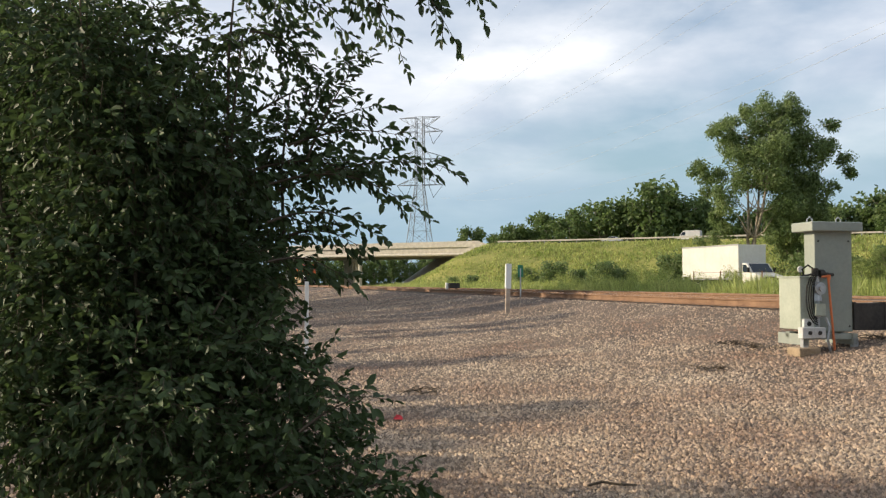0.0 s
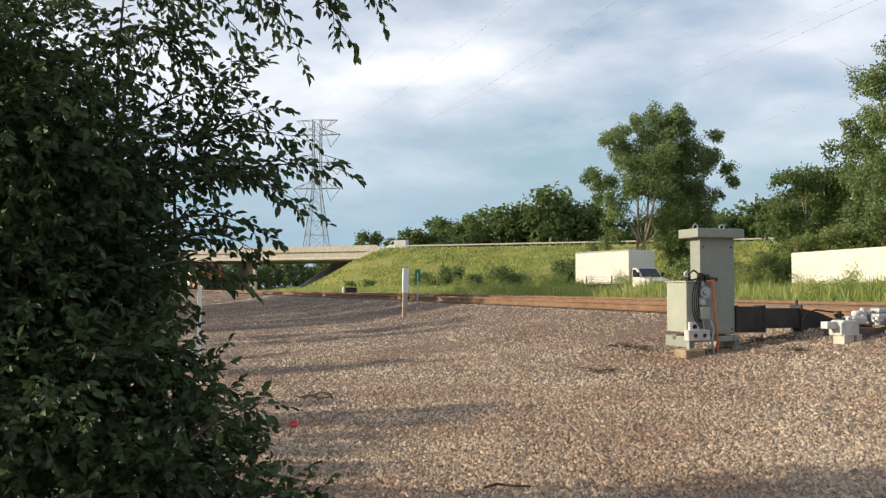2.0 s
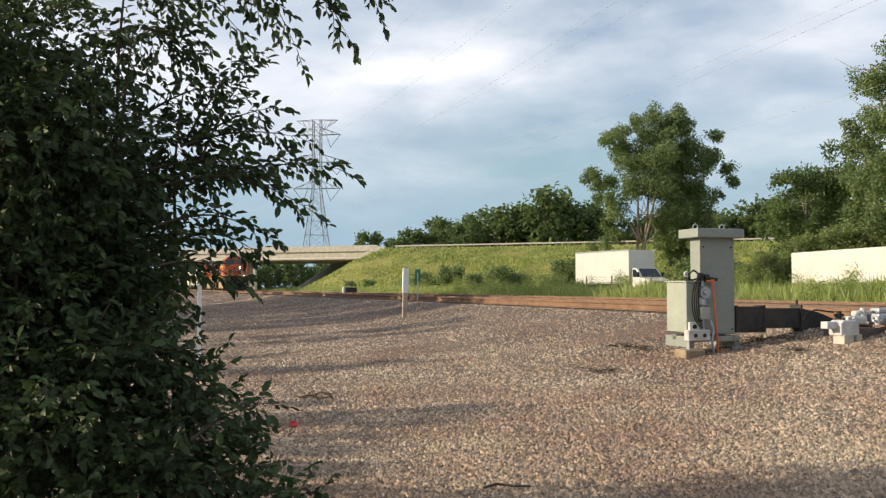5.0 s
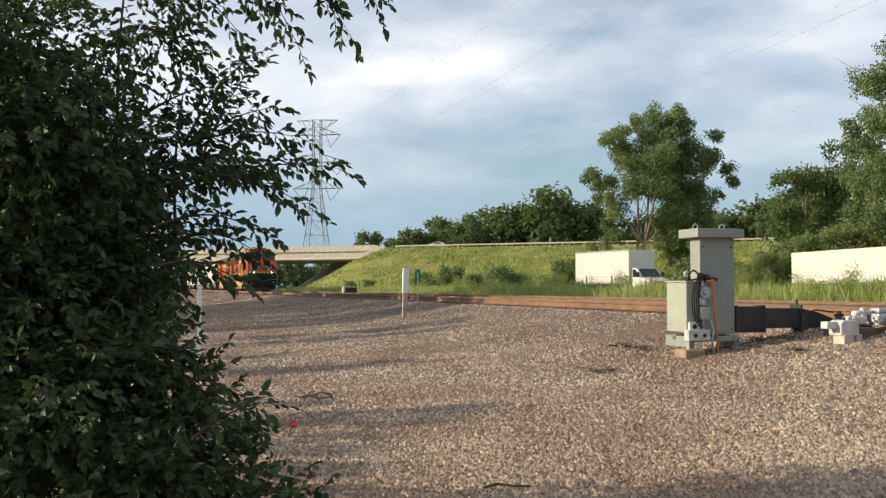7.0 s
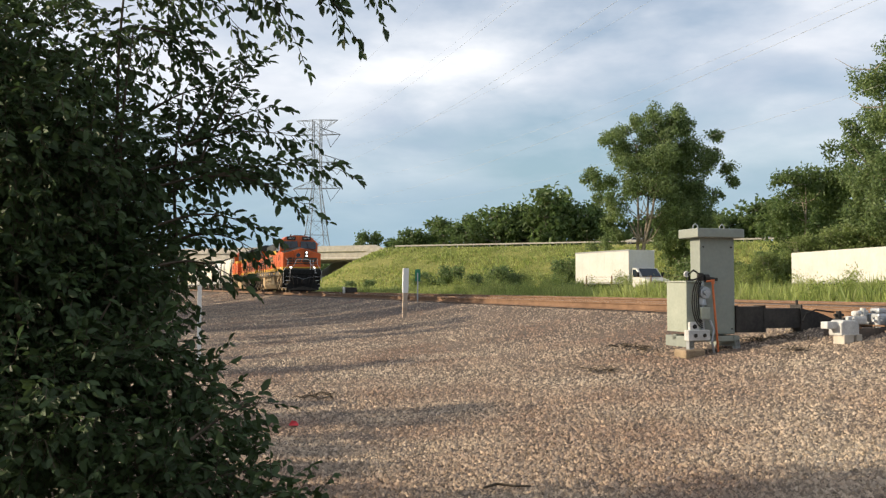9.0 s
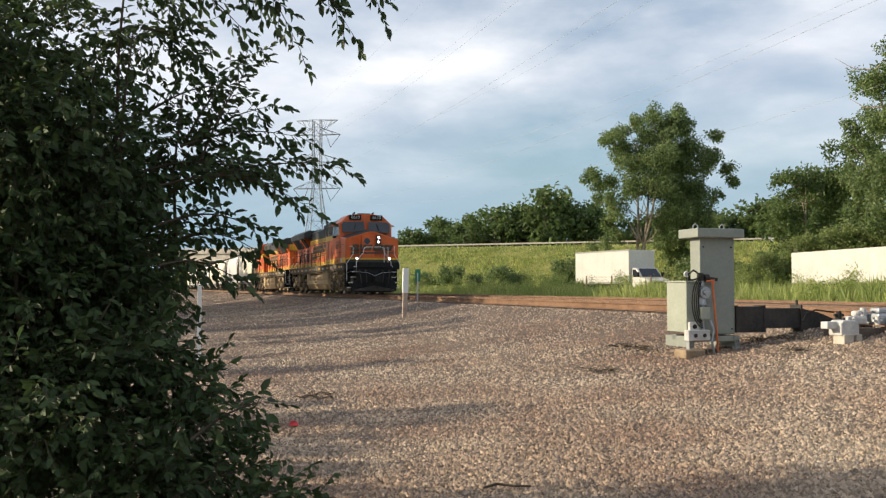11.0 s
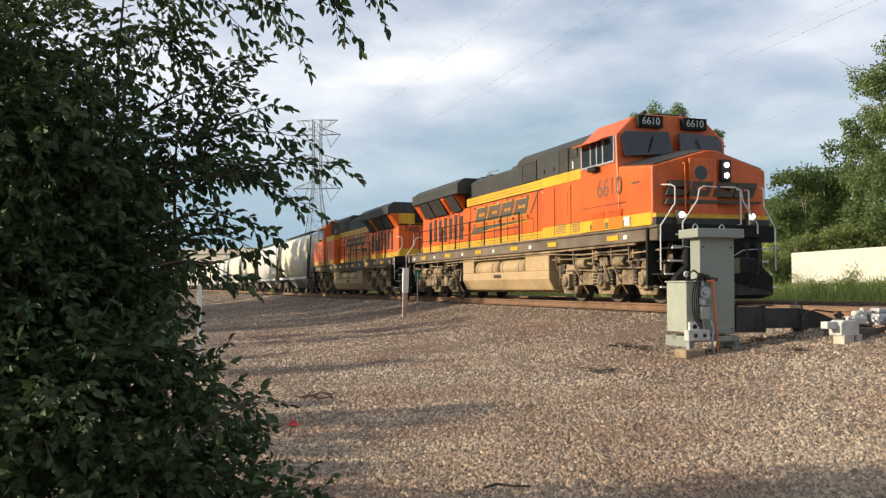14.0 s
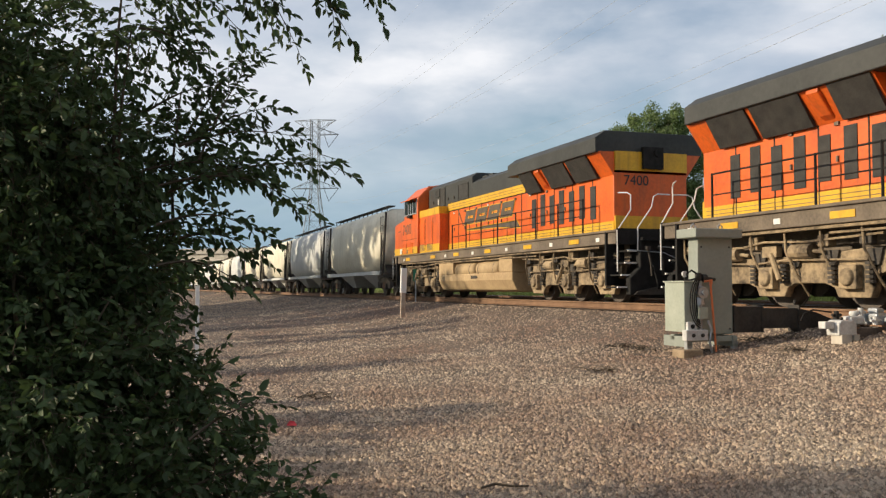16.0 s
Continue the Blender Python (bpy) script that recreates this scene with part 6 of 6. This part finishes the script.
single("stick", Shape().limb([(-0.16, 0, 0.03), (-0.05, 0.03, 0.05), (0.08, -0.02, 0.04), (0.2, 0.02, 0.03)], [0.010, 0.012, 0.010, 0.006]), TWIG, "broken brown stick lying on the gravel", "stick", m=pose(0.45, 6.75, ground_z(0.45, 6.75), 0, 0, 8))



def build_brush(x, y, seed):
    """A low tangle of dead stalks lying on the stones."""
    rng = random.Random(seed)
    sh = Shape()
    for k in range(16):
        a, r = rng.uniform(0, 6.28), rng.uniform(0.1, 0.32)
        px, py = rng.gauss(0, 0.12), rng.gauss(0, 0.1)
        sh.limb([(px, py, 0.02), (px + 0.5 * r * math.cos(a), py + 0.5 * r * math.sin(a), rng.uniform(0.03, 0.1)), (px + r * math.cos(a), py + r * math.sin(a), rng.uniform(0.01, 0.06))], [0.009, 0.007, 0.004], 4)
    single("dead_brush", sh, TWIG, "low tangle of dead brown stalks on the gravel", "dead brush", kind="stuff", m=pose(x, y, ground_z(x, y)), group="dead brush")


for k, (x, y) in enumerate(((3.35, 14.9), (3.1, 15.6), (4.9, 14.3), (5.3, 14.0), (-2.6, 11.9), (-1.75, 12.6), (2.3, 13.2), (5.0, 13.0))):
    build_brush(x, y, k)

# ---- parked vehicles ----
TYRE = BLACK
CHROME = material("dull_metal_trim", (0.3, 0.3, 0.3), (0.45, 0.45, 0.45), 4, 0.4, 0.7)
SHEET = material("white_sheet_body", (0.52, 0.51, 0.48), (0.63, 0.62, 0.59), 0.6, 0.45, 0, 0.02, 5)


def road_wheel(parent, x, y, r=0.42, w=0.26):
    s = 1 if y > 0 else -1
    wh = part("wheel", Shape().rod((x, y - w / 2, r), (x, y + w / 2, r), r, n=20), TYRE, parent, "black tyre")
    part("rim", Shape().rod((x, y + s * (w / 2 - 0.02), r), (x, y + s * (w / 2 + 0.015), r), r * 0.58, n=14), CHROME, wh)


def build_box_truck():
    t = thing("box_truck", pose(15.2, 70.0, ground_z(15.2, 70), 0, 0, -65), "white box truck parked in tall grass", "truck")
    cargo = part("cargo_box", Shape().box(-7.3, 0, -1.22, 1.22, 0.95, 3.52), SHEET, t, "white smooth-sided cargo box", bevel=0.03)
    for s in (-1, 1):
        for k in range(1, 7):
            part("panel_rib", Shape().box(-7.3 + 1.04 * k - 0.012, -7.3 + 1.04 * k + 0.012, min(s * 1.21, s * 1.226), max(s * 1.21, s * 1.226), 1.05, 3.4), SHEET, cargo)
        part("bottom_rail", Shape().box(-7.32, 0.02, min(s * 1.2, s * 1.24), max(s * 1.2, s * 1.24), 0.93, 1.06), CHROME, cargo)
        part("top_rail", Shape().box(-7.32, 0.02, min(s * 1.2, s * 1.24), max(s * 1.2, s * 1.24), 3.44, 3.55), CHROME, cargo)
    cab = part("cab", Shape().extrude([(0.08, 0.5), (2.15, 0.5), (2.2, 1.2), (1.25, 1.42), (0.62, 2.12), (0.08, 2.16)], -1.0, 1.0, "y"), SHEET, t, "white truck cab with sloping bonnet", bevel=0.08)
    part("windscreen", Shape().add([(1.26, -0.88, 1.46), (1.26, 0.88, 1.46), (0.68, 0.8, 2.1), (0.68, -0.8, 2.1), (1.2, -0.88, 1.42), (1.2, 0.88, 1.42), (0.6, 0.8, 2.06), (0.6, -0.8, 2.06)], [(0, 1, 2, 3), (7, 6, 5, 4), (0, 4, 5, 1), (1, 5, 6, 2), (2, 6, 7, 3), (3, 7, 4, 0)]), GLASS, cab, "dark windscreen")
    for s in (-1, 1):
        part("side_glass", Shape().extrude([(0.2, 1.45), (1.05, 1.45), (0.6, 2.0), (0.2, 2.02)], s * 0.98, s * 1.012, "y"), GLASS, cab)
        part("mirror", Shape().box(1.0, 1.1, min(s * 1.05, s * 1.25), max(s * 1.05, s * 1.25), 1.45, 1.8), BLACK, cab)
        part("headlight", Shape().box(2.12, 2.2, min(s * 0.6, s * 0.9), max(s * 0.6, s * 0.9), 0.85, 1.05), CHROME, cab)
        for x in (1.35, -5.2):
            road_wheel(t, x, s * 0.95)
    part("grille", Shape().box(2.14, 2.21, -0.55, 0.55, 0.75, 1.1), BLACK, cab)
    part("bumper", Shape().box(2.15, 2.3, -1.0, 1.0, 0.42, 0.66), CHROME, cab, bevel=0.03)
    part("chassis", Shape().box(-7.2, 2.0, -0.45, 0.45, 0.5, 0.95), DARKSTEEL, t)


build_box_truck()


def build_trailer():
    t = thing("semi_trailer", pose(37.1, 80.0, ground_z(36, 80), 0, 0, -81), "long white semi-trailer parked behind tall weeds", "trailer")
    b = part("trailer_body", Shape().box(-10.2, 6.0, -1.3, 1.3, 1.05, 4.05), SHEET, t, "white ribbed trailer body", bevel=0.03)
    for s in (-1, 1):
        for k in range(1, 13):
            x = -10.2 + 1.246 * k
            part("panel_rib", Shape().box(x - 0.015, x + 0.015, min(s * 1.29, s * 1.308), max(s * 1.29, s * 1.308), 1.15, 3.95), SHEET, b)
        part("bottom_rail", Shape().box(-10.2, 6.0, min(s * 1.28, s * 1.32), max(s * 1.28, s * 1.32), 1.02, 1.16), CHROME, b)
        for x in (-8.8, -7.5):
            road_wheel(t, x, s * 1.05, 0.5, 0.3)
        part("landing_leg", Shape().box(3.5, 3.65, min(s * 0.7, s * 0.85), max(s * 0.7, s * 0.85), 0.0, 1.05), CHROME, t)
    part("chassis", Shape().box(-10, 5.5, -0.5, 0.5, 0.6, 1.05), DARKSTEEL, t)


build_trailer()


def build_fence():
    """Short run of leaning wire-fence posts before the truck."""
    t = thing("wire_fence", pose(0, 0, 0), "rusty thin wire fence before the parked truck", "fence")
    xs = [(10.3, 66), (12.0, 65.3), (13.0, 65.0), (14.6, 64.4), (17.2, 63.5)]
    for x, y in xs:
        part("post", Shape().rod((x, y, ground_z(x, y)), (x + 0.03, y, ground_z(x, y) + 1.5), 0.045, n=6), RUST, t)
    for h in (0.6, 1.0, 1.4):
        part("wire", Shape().tube([(x, y, ground_z(x, y) + h) for x, y in xs], 0.012, n=4), RUST, t)


build_fence()


def build_car(name, label, mat, tall, length):
    t = thing(name, ROAD @ pose(0, 10, ROAD_Z + 0.12), label, "car")
    h = 2.4 if tall else 1.42
    if tall:
        prof = [(0.1, 0.35), (length - 0.1, 0.35), (length, 0.95), (length - 0.9, 1.15), (length - 1.7, h - 0.15), (length - 2.1, h), (0.15, h), (0.0, h - 0.3)]
        gl = [(length - 1.2, 1.3), (length - 1.75, h - 0.3), (length - 2.3, h - 0.25), (length - 2.3, 1.3)]
    else:
        prof = [(0.0, 0.4), (length, 0.35), (length, 0.7), (length - 1.1, 0.92), (length - 1.9, h), (1.5, h), (0.7, 0.98), (0.05, 0.95)]
        gl = [(length - 1.25, 0.95), (length - 1.95, h - 0.08), (1.55, h - 0.08), (0.95, 0.97)]
    body = part("body", Shape().extrude(prof, -0.88, 0.88, "y"), mat, t, bevel=0.06)
    for s in (-1, 1):
        part("side_glass", Shape().extrude(gl, s * 0.86, s * 0.89, "y"), GLASS, body)
        for x in (0.9, length - 0.9):
            road_wheel(t, x, s * 0.78, 0.33, 0.2)
    return t


van = build_car("cargo_van", "white cargo van driving along the highway", SHEET, True, 5.6)
car_silver = build_car("car", "silver car driving along the highway", material("silver_paint", (0.4, 0.41, 0.43), (0.5, 0.51, 0.53), 1, 0.3, 0.5), False, 4.6)
car_white = build_car("car", "white car driving the other way along the highway", SHEET, False, 4.7)
car_dark = build_car("car", "dark car driving over the bridge", material("dark_car_paint", (0.02, 0.02, 0.025), (0.04, 0.04, 0.045), 1, 0.3), False, 4.6)


def build_guardrail():
    t = thing("guardrail", ROAD, "pale steel guardrail along the highway's edge", "guardrail")
    part("beam", Shape().box(6, 320, -0.32, -0.24, ROAD_Z + 0.42, ROAD_Z + 0.74), CONCRETE, t, "pale corrugated beam")
    for k in range(80):
        part("post", Shape().box(6.2 + 3.9 * k, 6.32 + 3.9 * k, -0.22, -0.1, ROAD_Z - 0.4, ROAD_Z + 0.74), GALV, t)


build_guardrail()


WIRE = material("weathered_wire", (0.28, 0.29, 0.30), (0.38, 0.39, 0.40), 1, 0.8)


def build_power_lines():
    ends = [(-8.6, 36.0 - 3.6), (8.6, 36.0 - 3.6), (-6.7, 43.8 - 3.6), (6.7, 43.8 - 3.6), (-6.8, 25.0), (6.8, 25.0), (-6.0, 47.9), (6.0, 47.9)]
    for off, z in ends:
        a = Vector((-45.3 + off * 1.125, 327.5 + off * 0.25, EYE + 1.25 * z))
        b = Vector((87.5 + off * 1.19, -125 + off * 0.31, EYE + 1.25 * z))
        pts = []
        for k in range(41):
            f = k / 40
            p = a.lerp(b, f)
            p.z -= (14.4 if z < 46 else 10.0) * 4 * f * (1 - f)
            pts.append(p)
        single("power_line", Shape().tube(pts, 0.012 if z < 46 else 0.008, n=4), WIRE, "grey overhead conductor running from the lattice tower", "power line", group="power lines")


build_power_lines()

# ---- ties, the nearest singly ----
tie_mesh = Shape().box(-0.115, 0.115, -1.3, 1.3, 0, 0.175).mesh("tie", TIE)
for tr, y in ((track_near, 0), (track_far, 4.6)):
    rest = Shape()
    for k in range(-760, 100):
        x = k * 0.53
        if -62 < x < 14:
            o = new("tie", tie_mesh)
            o.parent, o.location = tr, (x, 0, -0.182)
        else:
            rest.box(x - 0.115, x + 0.115, -1.3, 1.3, -0.182, -0.007)
    tagged(part("far_ties", rest, TIE, tr, "far wooden ties"), kind="stuff")

# ---- what moves ----


def gone(t):
    """How far along the track the train has come at t seconds."""
    u = t - 14
    return -16.42 + (10.0 * u - 0.18 * u * u if u < 0 else 10.1 * u - 0.04 * u * u)


def p_high(br):
    return br.location.z > 3.1


def motions():
    times = [k * 0.4 for k in range(41)]
    walk(loco_lead, [(t, TRACK @ pose(gone(t), 0, RAIL)) for t in times])
    walk(loco_trail, [(t, TRACK @ pose(gone(t) - 2 * LOCO_LEN, 0, RAIL, 0, 0, 180)) for t in times])
    for k, h in enumerate(HOPPERS):
        walk(h, [(t, TRACK @ pose(gone(t) - 2 * LOCO_LEN - k * HOP_LEN, 0, RAIL)) for t in times])
    # wheels roll without slipping
    fine_times = [k / 15 for k in range(241)]
    for wheels, way in ((loco_lead_wheels, 1), (loco_trail_wheels, -1)):
        for w in wheels:
            x, r = w.location.x, w.location.z
            walk(w, [(t, pose(x, 0, r, 0, way * math.degrees((gone(t) - gone(0)) / r) % 360, 0)) for t in fine_times])
    for h in HOPPERS[:4]:
        for w in [c for c in h.children if c.name.startswith("wheelset")]:
            x, r = w.location.x, w.location.z
            walk(w, [(t, pose(x, 0, r, 0, math.degrees((gone(t) - gone(0)) / r) % 360, 0)) for t in [k / 20 for k in range(321)]])
    # branches stir in the wind
    for k, br in enumerate(thicket_branches):
        p, amp = br.location.copy(), (3.2 if p_high(br) else 1.1)
        walk(br, [(t, pose(p.x, p.y, p.z, 0.3 * amp * math.sin(1.9 * t + k), -amp * (0.75 * smoothstep(5, 12.5, t) - 0.35 * smoothstep(13, 16, t)) + 0.25 * amp * math.sin(2.3 * t + 1.7 * k))) for t in [j * 0.4 for j in range(41)]])
    for car, u0, v, y, turn in ((van, 50.9, -23.4, 10.5, 180), (car_silver, 33.0, -24.0, 9.5, 180), (car_dark, 129.6, -24.0, 10.0, 180), (car_white, -150.7, 23.4, 4.0, 0)):
        walk(car, [(t, ROAD @ pose(u0 + v * t, y, ROAD_Z + 0.12, 0, 0, turn)) for t in (0, 4, 8, 12, 16)])


motions()
